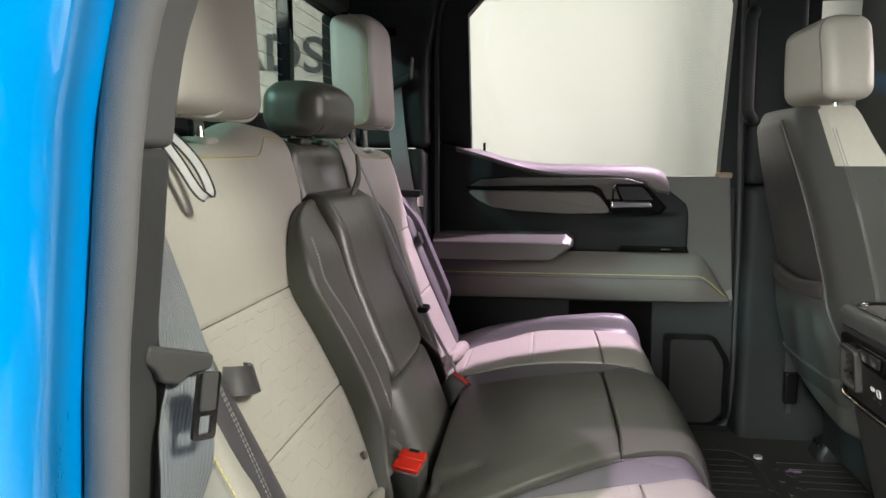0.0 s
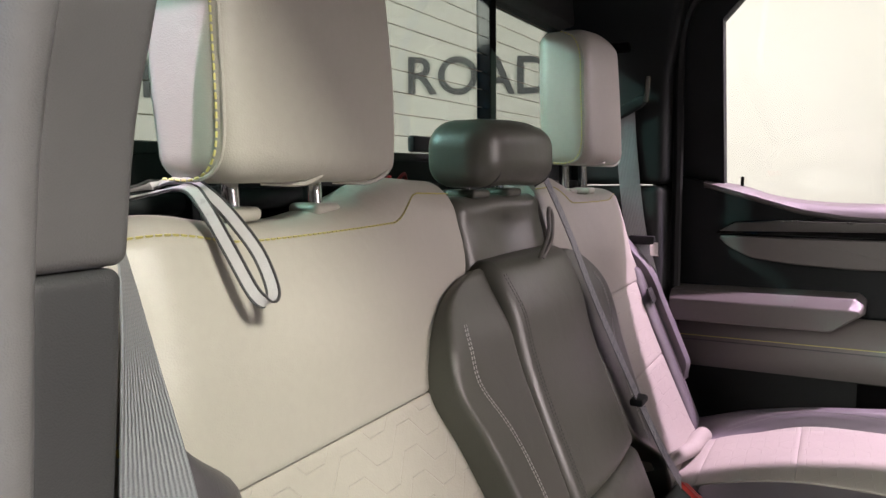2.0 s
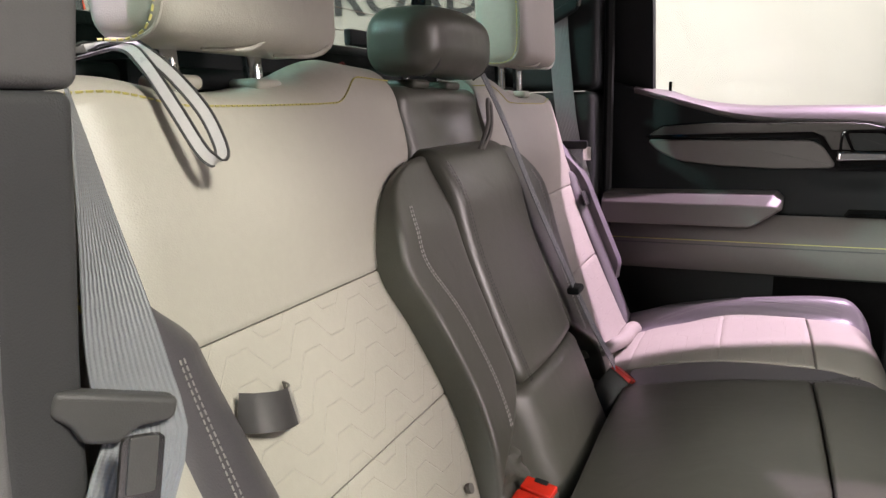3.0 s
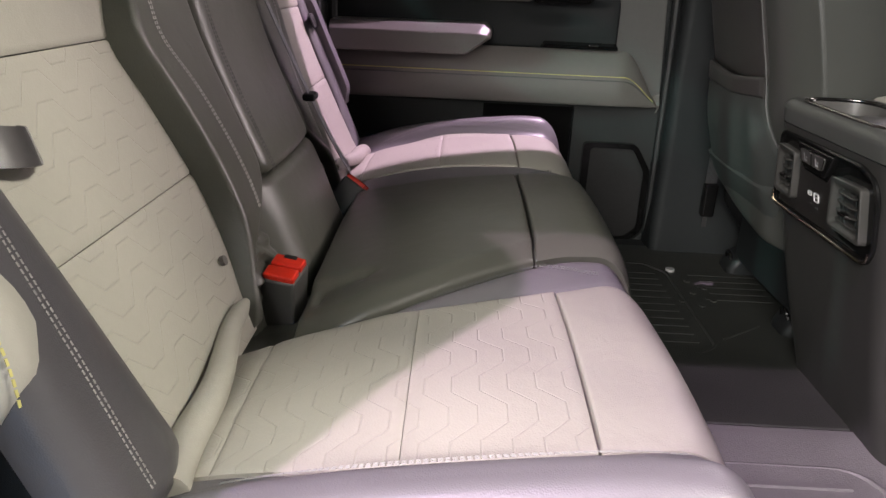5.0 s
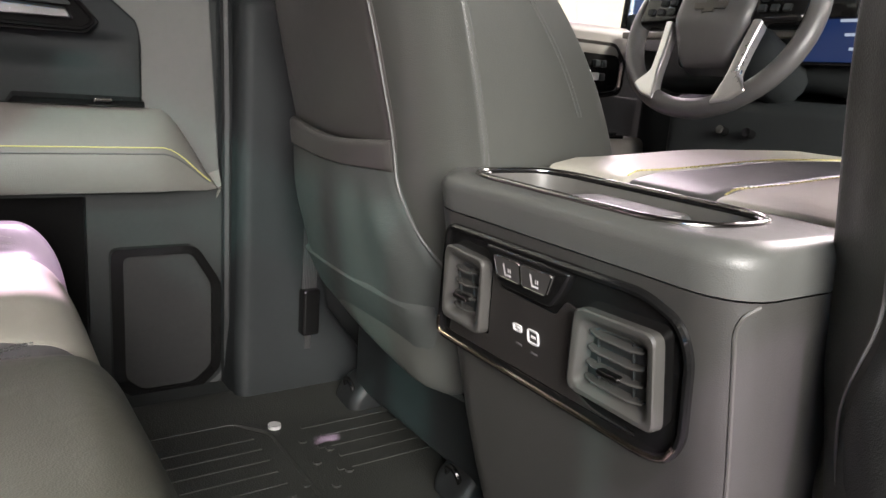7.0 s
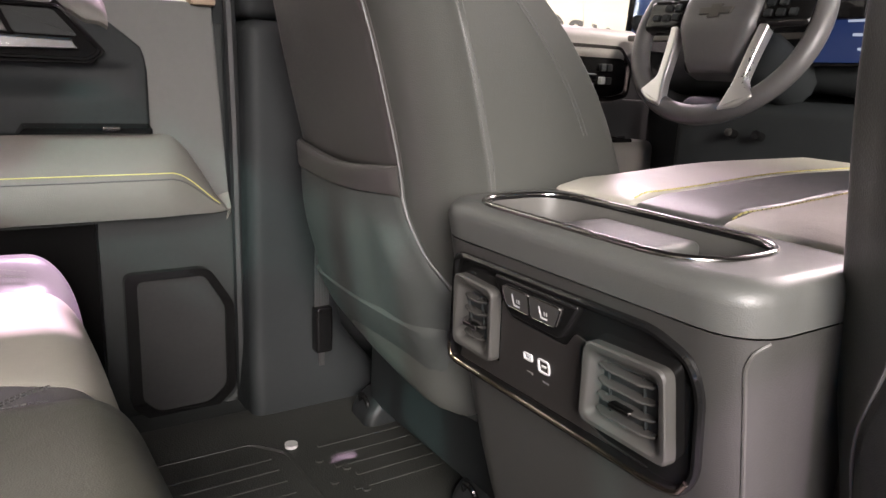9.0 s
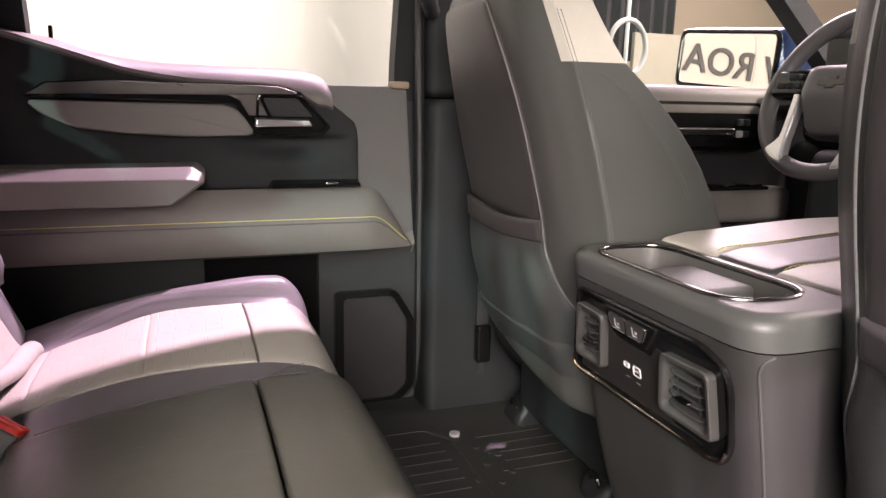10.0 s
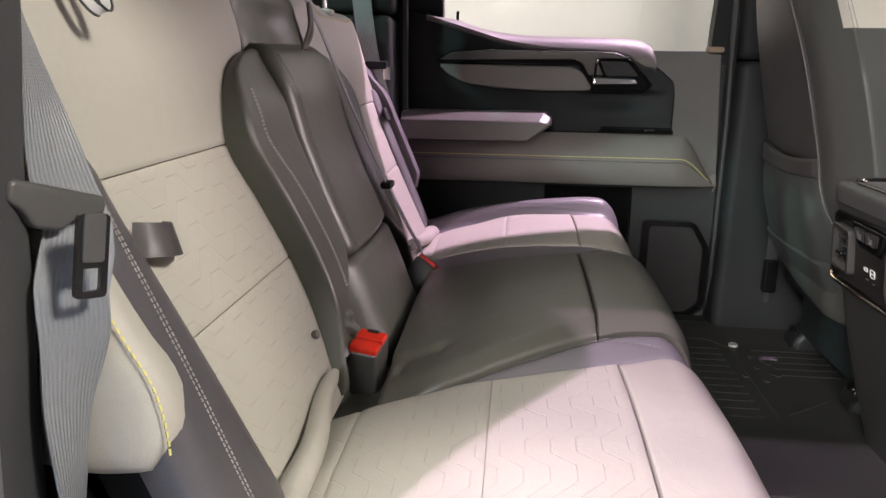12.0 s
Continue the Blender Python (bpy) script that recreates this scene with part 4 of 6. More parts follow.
def middle_seat():
    m = thing("rear_middle_seat", "black leather rear middle seat with folded armrest", "car seat", "rear bench seats")
    part("armrest_back", pad(-0.06, 0.0, -0.142, 0.136, 0.402, 0.712, 0.020, 14, lambda c: Vector((BACK(c.z) + 0.044 + c.x + 0.010 * math.cos(c.y * 10) - 0.016 * step(c.z, 0.64, 0.72), c.y, c.z))), DARK, m, "folded black leather armrest")
    part("lower_back", pad(-0.08, 0.0, -0.250, 0.140, 0.215, 0.400, 0.012, 14, lambda c: Vector((BACK(c.z) + 0.040 + c.x + 0.010 * math.cos(c.y * 10) - 0.006 * (1 - step(c.z, 0.25, 0.36)) - 0.055 * (1 - step(c.y, -0.185, -0.145)), c.y, c.z))), DARK, m)
    part("gathered_cover", pad(-0.07, 0.0, -0.278, -0.160, 0.21, 0.355, 0.026, 18, lambda c: Vector((BACK(c.z) + 0.016 + c.x - 0.030 * (1 - step(c.z, 0.25, 0.31)) + 0.0040 * math.sin(c.z * 230 + c.y * 40 + 2 * math.sin(c.y * 60)) * step(c.z, 0.22, 0.27) - 0.020 * step(c.z, 0.32, 0.36), c.y + 0.10 * (c.z - 0.25), c.z))), DARK, m, "gathered black leather at the hinge")
    part("bight", pad(-0.03, 0.10, -0.335, -0.13, 0.17, 0.222, 0.016, 8, lambda c: Vector((c.x, c.y, c.z + 0.02 * (c.x + 0.03) / 0.13 + 0.003 * math.sin(c.y * 90)))), DARK, m)
    part("upper_back", pad(-0.09, 0.0, -0.146, 0.146, 0.62, 0.795, 0.024, 12, lambda c: Vector((BACK(min(c.z, 0.76)) + c.x - 0.01 * bulge(c.y, -0.1, 0.1) * bulge(c.z, 0.68, 0.80), c.y, c.z))), DARK, m)
    for y in (-0.122, -0.115):
        part("armrest_stitching", stitches([(BACK(z) + 0.0505 - 0.016 * step(z, 0.64, 0.72), y - 0.012 * step(z, 0.62, 0.72), z) for z in np.linspace(0.41, 0.70, 60)], (1, 0, 0.2)), DARK_T, m)
    part("pull_loop", tube(smooth_line([(-0.085, -0.012, 0.705), (-0.075, -0.004, 0.74), (-0.078, 0.004, 0.768), (-0.082, 0.018, 0.775), (-0.082, 0.03, 0.762), (-0.078, 0.016, 0.73), (-0.085, 0.0, 0.705)]), 0.0032, 8), SOFT, m, "grey pull loop")

    def seat(y, x):
        z = SEAT_Z(x) + 0.010 + 0.006 * bulge(y, -0.2, 0.25) - 0.018 * step(y, 0.20, 0.25) - 0.014 * (1 - step(y, GROOVE(x) - 0.01, GROOVE(x) + 0.045))
        # puckers where the cover is gathered beside the buckle
        z -= 0.012 * (1 - step(x, 0.12, 0.18)) * (1 - step(y, -0.225, -0.200)) + 0.009 * math.exp(-((x - 0.16) / 0.012) ** 2 - ((y + 0.212) / 0.010) ** 2)
        z -= 0.007 * math.exp(-((x - 0.108 - 0.1 * (y + 0.24)) / 0.006) ** 2) * bulge(y, -0.285, -0.205)
        return (x, y, z)

    def nose(y, q):
        a = q * 1.75
        base = seat(y, 0.46)[2]
        return (0.46 + 0.072 * math.sin(min(a, 1.57)) - 0.03 * max(0, a - 1.57), y, base - 0.078 * (1 - math.cos(a)) - 0.09 * q ** 3)

    def front(y, t):
        return seat(y, 0.381 + t * 0.079) if t < 1 else nose(y, t - 1)
    part("seat_pad", panel(seat, lambda x: GROOVE(x), 0.244, 0.088, 0.380, 90, 60, 0.010, 0.006, 0.03, -1), DARK, m)
    part("front_pad", panel(front, lambda t: GROOVE(0.381 + 0.079 * t) if t < 1 else GROOVE(0.46 + 0.06 * (t - 1)), 0.240, 0.02, 2.0, 40, 44, 0.06, 0.005, 0.03, -1), DARK, m)
    for y in (0.218,):
        part("cushion_stitching", stitches([Vector(seat(y, x)) + Vector((0, 0, 0.001)) for x in np.linspace(0.12, 0.45, 60)], (0, 0, 1)), DARK_T, m)
    part("base", box(0.0, 0.50, -0.155, 0.24, 0.03, 0.225, 0.02), TRIM, m)
    h = part("headrest", pad(-0.215, -0.112, -0.138, 0.112, 0.802, 0.892, 0.034, 10, lambda c: Vector((c.x + 0.018 * math.cos((c.y + 0.013) * 10), c.y, c.z + 0.008 * math.cos((c.y + 0.013) * 10)))), DARK, m, "low black leather headrest")
    for y in (-0.070, 0.044):
        part("post", tube([(-0.172, y, 0.78), (-0.172, y, 0.82)], 0.006, 12), CHROME, h, "chrome post")
        part("post_collar", pad(-0.20, -0.145, y - 0.025, y + 0.025, 0.792, 0.804, 0.0055, 4), DARK, h)
    for y in (-0.103, 0.077):
        part("welt", tube(smooth_line([(-0.128, y, 0.806), (-0.108, y, 0.82), (-0.103, y, 0.846), (-0.108, y, 0.876), (-0.130, y, 0.893), (-0.17, y, 0.896)]), 0.0015, 6), DARK_T, h)
    return m


middle_seat()


# ---- front seats ----
def front_seat(side, label):
    """A front seat seen from behind; side is 1 for the driver."""
    s = thing("front_seat", label, "car seat", "front seats")
    mid, on = (0.428, 0.0) if side > 0 else (-0.428, 0.032)
    REAR = soft_table([(z, x + on) for z, x in ((0.20, 0.905), (0.30, 0.882), (0.40, 0.868), (0.50, 0.856), (0.60, 0.832), (0.72, 0.802), (0.80, 0.782), (0.855, 0.772), (0.88, 0.78))])
    FRONT = soft_table([(z, x + on) for z, x in ((0.20, 1.13), (0.42, 1.13), (0.505, 1.10), (0.611, 1.044), (0.705, 0.969), (0.753, 0.918), (0.82, 0.882), (0.88, 0.862))])
    HALF = soft_table([(0.20, 0.185), (0.27, 0.205), (0.34, 0.218), (0.40, 0.234), (0.46, 0.240), (0.56, 0.240), (0.66, 0.234), (0.75, 0.216), (0.83, 0.188), (0.88, 0.16)])

    def sag(y, z):
        """The lower edge of the back drops towards the truck's middle."""
        return 0.085 * (1 - step(z, 0.27, 0.42)) * min(max((1 - side * (y - mid) / 0.226) / 2, 0), 1)

    def shape(c):
        """The block's 0..1 in x becomes the leaning thickness of the back."""
        z = c.z
        a, b = REAR(z), FRONT(z)
        t = min(max(c.x, 0), 1)
        y = c.y * HALF(z) / 0.226
        belly = (0.018 * (1 - (c.y / 0.226) ** 2) - 0.030 * step(abs(c.y), 0.14, 0.226) ** 2) * (1 - t)
        return Vector((a + (b - a) * t - belly, mid + y, z - sag(mid + y, z)))
    bm = pad(0, 1, -0.226, 0.226, 0.275, 0.875, 0.03, 18, None)
    for v in bm.verts:
        # corners rounded in the block are kept, its thickness stretched
        v.co = shape(v.co)
    crown = bm.copy()
    high = lambda f: f.calc_center_median().z > 0.752 and f.calc_center_median().x > REAR(f.calc_center_median().z) + 0.022
    bmesh.ops.delete(bm, geom=[f for f in bm.faces if high(f)], context="FACES")
    bmesh.ops.delete(crown, geom=[f for f in crown.faces if not high(f)], context="FACES")
    part("backrest", bm, CHARCOAL, s, "charcoal leather seat back")
    part("upper_cover", crown, BEIGE, s, "grey beige leather upper panel")

    def rear(y, z):
        q = (y - mid) * 0.226 / HALF(z)
        return (REAR(z) - 0.018 * (1 - (q / 0.226) ** 2) + 0.030 * step(abs(q), 0.14, 0.226) ** 2 - 0.006, y, z)
    curl = lambda z: 0.012 + (0.098 if side > 0 else 0.052) * step(z, 0.33, 0.48)
    lo = lambda z: mid - HALF(z) + (curl(z) if side > 0 else 0.026)
    hi = lambda z: mid + HALF(z) - (0.026 if side > 0 else curl(z))
    part("back_panel", panel(rear, lo, hi, 0.50, 0.852, 30, 34, 0.02, 0.005, 0.012, -1), mat("brown_black_leather", (0.033, 0.031, 0.029), 0.42, bump=0.06, grain=700, wear=0.08), s)

    def bag(y, z):
        x, yy, zz = rear(y, z)
        near_edge = min(y - lo(z), hi(z) - y)
        fold = 0.006 * bulge(side * (y - mid), -0.12, -0.02) * bulge(z, 0.26, 0.56)
        return (x - 0.003 - (0.006 + 0.010 * bulge(z, 0.28, 0.56)) * step(near_edge, 0.0, 0.07) + fold, yy, zz - 0.012 * bulge(y - mid, -0.2, 0.2) * step(z, 0.44, 0.515))
    cloth = mat("slate_stretch_cloth", (0.031, 0.035, 0.032), 0.6, bump=0.12, grain=900, wear=0.06, crease=0.12)
    part("map_pocket", panel(bag, lambda z: lo(z) + 0.002, lambda z: hi(z) - 0.002, 0.300, 0.515, 34, 26, 0.008, 0.003, 0.008, -1), cloth, s, "slate cloth map pocket")
    part("pocket_band", panel(lambda y, z: (bag(y, z)[0] - 0.004, bag(y, z)[1], bag(y, z)[2]), lambda z: lo(z) + 0.001, lambda z: hi(z) - 0.001, 0.478, 0.517, 30, 8, 0.007, 0.004, 0.006, -1), MATS["brown_black_leather"], s, "folded leather hem of the map pocket")
    BOTTOM = soft_table([(-0.24, 0.272), (-0.10, 0.254), (0.0, 0.236), (0.10, 0.212), (0.17, 0.184), (0.19, 0.178), (0.24, 0.19)])

    def skirt(y, q):
        """The cover under the pocket, curling forwards as it drops to the truck's middle."""
        inward = side * (mid - y)
        z = 0.318 * (1 - q) + BOTTOM(inward) * q
        return (rear(y, 0.318)[0] - 0.014 + 0.030 * q + (0.034 * q * q) * step(inward, -0.10, 0.20), y, z)
    part("lower_cover", panel(skirt, mid - 0.208 + (0.02 if side > 0 else 0.0), mid + 0.208 - (0.0 if side > 0 else 0.02), 0.0, 1.0, 30, 12, 0.05, 0.006, 0.014, 1), cloth, s, "pale lit slate cloth skirt")
    for k in (-1, 1):
        rim_y = (lambda z: hi(z) + 0.003) if k > 0 else (lambda z: lo(z) - 0.003)
        part("welt", tube([(rear(rim_y(z), z)[0] - 0.001, rim_y(z), z) for z in np.linspace(0.315, 0.85, 44)], 0.0015, 6), mat("grey_piping", (0.085, 0.085, 0.082), 0.5, bump=0), s)
        flank = [(REAR(z) + 0.035, mid + k * (HALF(z) + 0.0008), z) for z in np.linspace(0.40, 0.83, 60)]
        if side < 0:
            continue
        part("side_stitching", stitches(flank, (0, k, 0.2)), DARK_T, s)
        flank = [(REAR(z) + 0.041, mid + k * (HALF(z) + 0.0008), z) for z in np.linspace(0.40, 0.83, 60)]
        part("side_stitching", stitches(flank, (0, k, 0.2)), DARK_T, s)
        if k == -side:
            for off in (0.0, 0.006):
                front = [(FRONT(z) - 0.045 - off - 0.03 * step(z, 0.7, 0.8), mid + k * (HALF(z) + 0.0008), z) for z in np.linspace(0.56, 0.74, 30)]
                part("side_stitching", stitches(front, (0, k, 0.2)), DARK_T, s)
    part("cushion", pad(0.95, 1.46, mid - 0.25, mid + 0.25, 0.24, 0.39, 0.04, 12, lambda c: Vector((c.x, c.y, c.z + 0.02 * step(abs(c.y - mid), 0.14, 0.24)))), DARK, s)
    part("seat_base", box(0.98, 1.40, mid - 0.22, mid + 0.22, 0.03, 0.245, 0.02), TRIM, s)
    for k in (-side * 0.126, side * 0.212):
        part("floor_rail", pad(0.985, 1.42, mid + k - 0.026, mid + k + 0.026, -0.012, 0.040, 0.018, 4), RUBBER, s)
        part("rail_cover", pad(0.958, 1.06, mid + k - 0.040, mid + k + 0.040, -0.012, 0.055, 0.020, 8, lambda c: Vector((c.x, c.y, c.z - 0.028 * (1 - step(c.x, 0.955, 1.0)) * step(c.z, 0.0, 0.03)))), RUBBER, s)
        part("rail_hook", tube(smooth_line([(0.975, mid + k - 0.018, 0.022), (0.968, mid + k - 0.010, 0.046), (0.968, mid + k + 0.010, 0.046), (0.975, mid + k + 0.018, 0.022)]), 0.0045, 8), GLOSS, s)
    h = part("headrest", pad(0.812, 0.915, mid - 0.135, mid + 0.135, 0.888, 1.058, 0.03, 10, lambda c: Vector((c.x - 0.06 * (c.z - 0.89), c.y + (mid - c.y) * 0.12 * step(c.z, 0.95, 1.06), c.z))), BEIGE, s, "grey beige leather headrest")
    for k in (-0.07, 0.07):
        part("post", tube([(0.855, mid + k, 0.85), (0.858, mid + k, 0.90)], 0.006, 10), CHROME, h, "chrome post")
    part("welt", tube(smooth_line([(0.813, mid - side * 0.118, 0.90), (0.808, mid - side * 0.118, 0.96), (0.806, mid - side * 0.106, 1.03), (0.83, mid - side * 0.104, 1.055), (0.88, mid - side * 0.104, 1.055)]), 0.0014, 6), SOFT, h)
    return s


front_seat(1, "black leather driver seat with beige headrest and map pocket")
front_seat(-1, "black leather passenger seat with beige headrest and map pocket")


# ---- centre console ----
def console():
    c = thing("centre_console", "dark grey centre console with rear vents and tray", "console")
    FACE = soft_table([(-0.02, 0.935), (0.10, 0.898), (0.20, 0.870), (0.33, 0.842), (0.39, 0.830), (0.45, 0.818), (0.51, 0.806)])
    plastic = mat("charcoal_console_plastic", (0.030, 0.0295, 0.0275), 0.42, bump=0.06, grain=800, wear=0.06)

    def edges(z):
        half = 0.186 * (0.90 + 0.10 * step(z, 0.0, 0.36))
        return -0.008 - half, -0.008 + half
    bm = bmesh.new()
    rows = []
    for z in (-0.01, 0.04, 0.10, 0.16, 0.22, 0.28, 0.33, 0.38, 0.42, 0.4620):
        y0, y1 = edges(z)
        rows.append([bm.verts.new((x, y, z)) for x, y in rounded([(FACE(z), y0), (FACE(z), y1), (1.55, y1), (1.55, y0)], 0.046, 10)])
    for a, b in zip(rows, rows[1:]):
        for i in range(len(a)):
            bm.faces.new((a[i - 1], a[i], b[i], b[i - 1]))
    part("body", bm, plastic, c)

    def outline(d, back):
        y0, y1 = edges(0.46)
        return rounded([(back, y0 + d), (back, y1 - d), (1.56, y1 - d), (1.56, y0 + d)], 0.046, 10)
    tray = rounded([(0.824, -0.143), (0.824, 0.138), (0.944, 0.138), (0.944, -0.143)], 0.052, 10)
    hull = [(tray, 0.4615), (outline(0.003, FACE(0.4615) + 0.003), 0.4615), (outline(0.0, FACE(0.463)), 0.4635)]
    hull += [(outline(0.0, FACE(0.485)), 0.484), (outline(0.001, FACE(0.49) + 0.0015), 0.4905), (outline(0.0035, FACE(0.49) + 0.005), 0.4965), (outline(0.009, FACE(0.49) + 0.011), 0.5010), (outline(0.014, FACE(0.49) + 0.0145), 0.5020), (tray, 0.5025)]
    part("top_shell", ring_stack(hull), SHELL, c)

    def ring(k, m=0.0):
        return [(0.884 + (x - 0.884) * k, -0.0025 + (y + 0.0025) * (k + m)) for x, y in tray]
    part("tray_rim", tube([(x, y, 0.5030) for x, y in ring(1.0)], 0.0030, 10, True), SMOKE, c, "dark chrome tray rim")
    part("tray_rim", tube([(x, y, 0.5010) for x, y in ring(0.945, 0.03)], 0.0022, 8, True), GLOSS, c, "gloss black inner lip")
    part("tray_wall", ring_stack([(ring(0.93, 0.03), 0.5005), (ring(0.89, 0.05), 0.4375), (ring(0.99, 0.005), 0.4375), (ring(0.99, 0.005), 0.5005)]), TRAYM, c, "grey satin tray wall")
    part("tray_floor", prism(ring(0.97), 0.432, 0.438, "z", 0), RUBBER, c, smooth=False)
    part("tray_bridge", pad(0.850, 0.932, -0.064, 0.052, 0.434, 0.4930, 0.007, 8), SHELL, c)
    part("tray_slot", prism(rounded([(0.829, -0.030), (0.829, 0.030), (0.846, 0.030), (0.846, -0.030)], 0.004, 3), 0.436, 0.497, "z", 0.002), SHELL, c)

    # padded lid in three strips
    def lid(v):
        return Vector((v.x, v.y, v.z + 0.012 * step(v.x, 0.98, 1.25) - 0.010 * (1 - step(v.x, 0.955, 0.99)) * step(v.z, 0.49, 0.51)))
    for y0, y1, material, label in ((0.049, 0.166, BEIGE, "grey beige leather lid strip"), (-0.054, 0.047, CHARCOAL, "charcoal leather lid strip"), (-0.182, -0.056, BEIGE, "grey beige leather lid strip")):
        part("armrest_lid", pad(0.962, 1.45, y0, y1, 0.470, 0.514, 0.007, 14, lid), material, c, label)
    for y in (0.054, -0.061):
        pts = [lid(Vector((x, y, 0.5143))) for x in np.linspace(0.975, 1.44, 60)]
        part("lid_stitching", stitches(pts, (0, 0, 1), 0.0050, 0.0020, 0.0011), YELLOW, c)
        part("lid_stitching", stitches([(0.9625, y, z) for z in np.linspace(0.478, 0.500, 8)], (-1, 0, 0), 0.0050, 0.0020, 0.0011), YELLOW, c)

    # rear face with vents
    def on_face(y, z, out=0.0):
        return Vector((FACE(z) - out, y, z))

    def laid(bm):
        """A block drawn as (out, y, z) is set on the leaning face."""
        for v in bm.verts:
            v.co = on_face(v.co.y, v.co.z, v.co.x)
        return bm
    outer = rounded([(0.175, 0.317), (0.168, 0.345), (0.136, 0.448), (-0.118, 0.450), (-0.150, 0.438), (-0.159, 0.415), (-0.154, 0.345), (-0.140, 0.322), (-0.118, 0.315)], 0.012, 4)
    part("bezel", laid(prism(outer, -0.008, 0.0030, "x", 0.0025)), GLOSS, c, "gloss black vent bezel")
    part("bezel_edge", tube([on_face(y, z, 0.0035) for y, z in outer], 0.0040, 8, True), GLOSS, c)
    low = smooth_line([(-0.148, 0.336, 0), (-0.138, 0.323, 0), (-0.117, 0.3175, 0), (-0.05, 0.3175, 0), (0.10, 0.3185, 0), (0.165, 0.3195, 0), (0.1725, 0.326, 0), (0.170, 0.338, 0)], 6)
    part("bezel_edge", tube([on_face(p.x, p.y, 0.0068) for p in low], 0.0024, 8), BRONZE, c, "bronze lower edge")
    plate = rounded([(0.155, 0.327), (0.147, 0.346), (0.082, 0.346), (0.064, 0.424), (0.056, 0.404), (-0.020, 0.401), (-0.034, 0.418), (-0.050, 0.414), (-0.036, 0.340), (-0.060, 0.330), (-0.110, 0.327)], 0.004, 2)
    part("switch_plate", laid(prism(plate, 0.001, 0.0048, "x", 0.001)), mat("matt_black_switch_plastic", (0.018, 0.0165, 0.0155), 0.38, bump=0.04), c, "matt black centre plate")
    pod = rounded([(0.070, 0.4455), (0.062, 0.424), (0.052, 0.409), (-0.018, 0.407), (-0.032, 0.424), (-0.046, 0.4455)], 0.007, 4)
    part("button_pod", laid(prism(pod, 0.001, 0.0095, "x", 0.003, 3)), GLOSS, c)
    for quad in ([(0.0535, 0.4385), (0.0495, 0.4195), (0.0165, 0.4185), (0.0165, 0.4385)], [(0.0150, 0.4385), (0.0150, 0.4185), (-0.0165, 0.4180), (-0.0265, 0.4385)]):
        o = rounded(quad, 0.004, 3)
        b = part("seat_heater_button", laid(prism(o, 0.007, 0.0125, "x", 0.0012)), mat("grey_black_button_plastic", (0.035, 0.034, 0.033), 0.3, bump=0.03), c)
        part("button_edge", tube([on_face(y, z, 0.0118) for y, z in o], 0.0007, 6, True), SMOKE, b)
        cy = sum(q[0] for q in quad) / 4 - 0.001
        icon = bmesh.new()
        for bar in (((-0.005, 0.4222), (0.002, 0.4222), (0.002, 0.4242), (-0.005, 0.4242)), ((0.002, 0.4222), (0.0042, 0.4222), (0.0062, 0.4335), (0.0040, 0.4335)), ((-0.0052, 0.4262), (-0.0035, 0.4262), (-0.0035, 0.4300), (-0.0052, 0.4300)), ((-0.0022, 0.4262), (-0.0008, 0.4262), (-0.0008, 0.4300), (-0.0022, 0.4300))):
            icon.faces.new([icon.verts.new(on_face(cy + y, z, 0.0130)) for y, z in bar])
        part("icon", icon, mat("white_print", (0.50, 0.50, 0.50), 0.5, bump=0), b, smooth=False)
    for y, z, w, h in ((0.0325, 0.3715, 0.0062, 0.0038), (0.0105, 0.3695, 0.0080, 0.0072)):
        o = rounded([(y - w, z - h), (y - w, z + h), (y + w, z + h), (y + w, z - h)], min(h, w) * 0.6, 3)
        i = rounded([(y - w + 0.002, z - h + 0.0018), (y - w + 0.002, z + h - 0.0018), (y + w - 0.002, z + h - 0.0018), (y + w - 0.002, z - h + 0.0018)], 0.0006, 3)
        port = part("charging_port", laid(frame_prism(o, i, 0.004, 0.0062, "x")), MATS["white_print"], c, "white rimmed charging port")
        part("port_tongue", laid(box(0.004, 0.0058, y - w * 0.4, y + w * 0.4, z - 0.0012, z + 0.0012, 0.0003, 1)), GREYP, port)
        part("port_mark", laid(box(0.0042, 0.0052, y - 0.004, y + 0.004, z - 0.0175, z - 0.0155, 0, 1)), mat("dim_grey_print", (0.10, 0.10, 0.10), 0.5, bump=0), c, smooth=False)

    grey = mat("mid_grey_vent_plastic", (0.040, 0.039, 0.036), 0.42, bump=0.04, grain=900, wear=0.05)
    for quad in ([(0.153, 0.3465), (0.132, 0.4310), (0.067, 0.4280), (0.085, 0.3450)], [(-0.040, 0.3430), (-0.0535, 0.4220), (-0.1370, 0.4250), (-0.1355, 0.3420)]):
        cy, cz = sum(q[0] for q in quad) / 4, sum(q[1] for q in quad) / 4

        def inset(d, keep=0.0):
            return rounded([(y - d * (1 if y > cy else -1) - keep, z - d * (1 if z > cz else -1)) for y, z in quad], 0.010, 4)
        skin = bmesh.new()
        levels = [(inset(0.0), -0.002), (inset(0.0), 0.0125), (inset(0.0015), 0.0145), (inset(0.0055), 0.0145), (inset(0.008), 0.0125), (inset(0.0150), 0.0036)]
        rings = [[skin.verts.new(on_face(y, z, out)) for y, z in o] for o, out in levels]
        for a, b in zip(rings, rings[1:]):
            for i in range(len(a)):
                skin.faces.new((a[i - 1], a[i], b[i], b[i - 1]))
        skin.faces.new(rings[-1])
        vent = part("air_vent", skin, grey, c, "grey funnel air vent with black slats")
        duct = inset(0.0160)
        part("duct", laid(prism(duct, 0.0030, 0.0044, "x", 0)), RUBBER, vent)
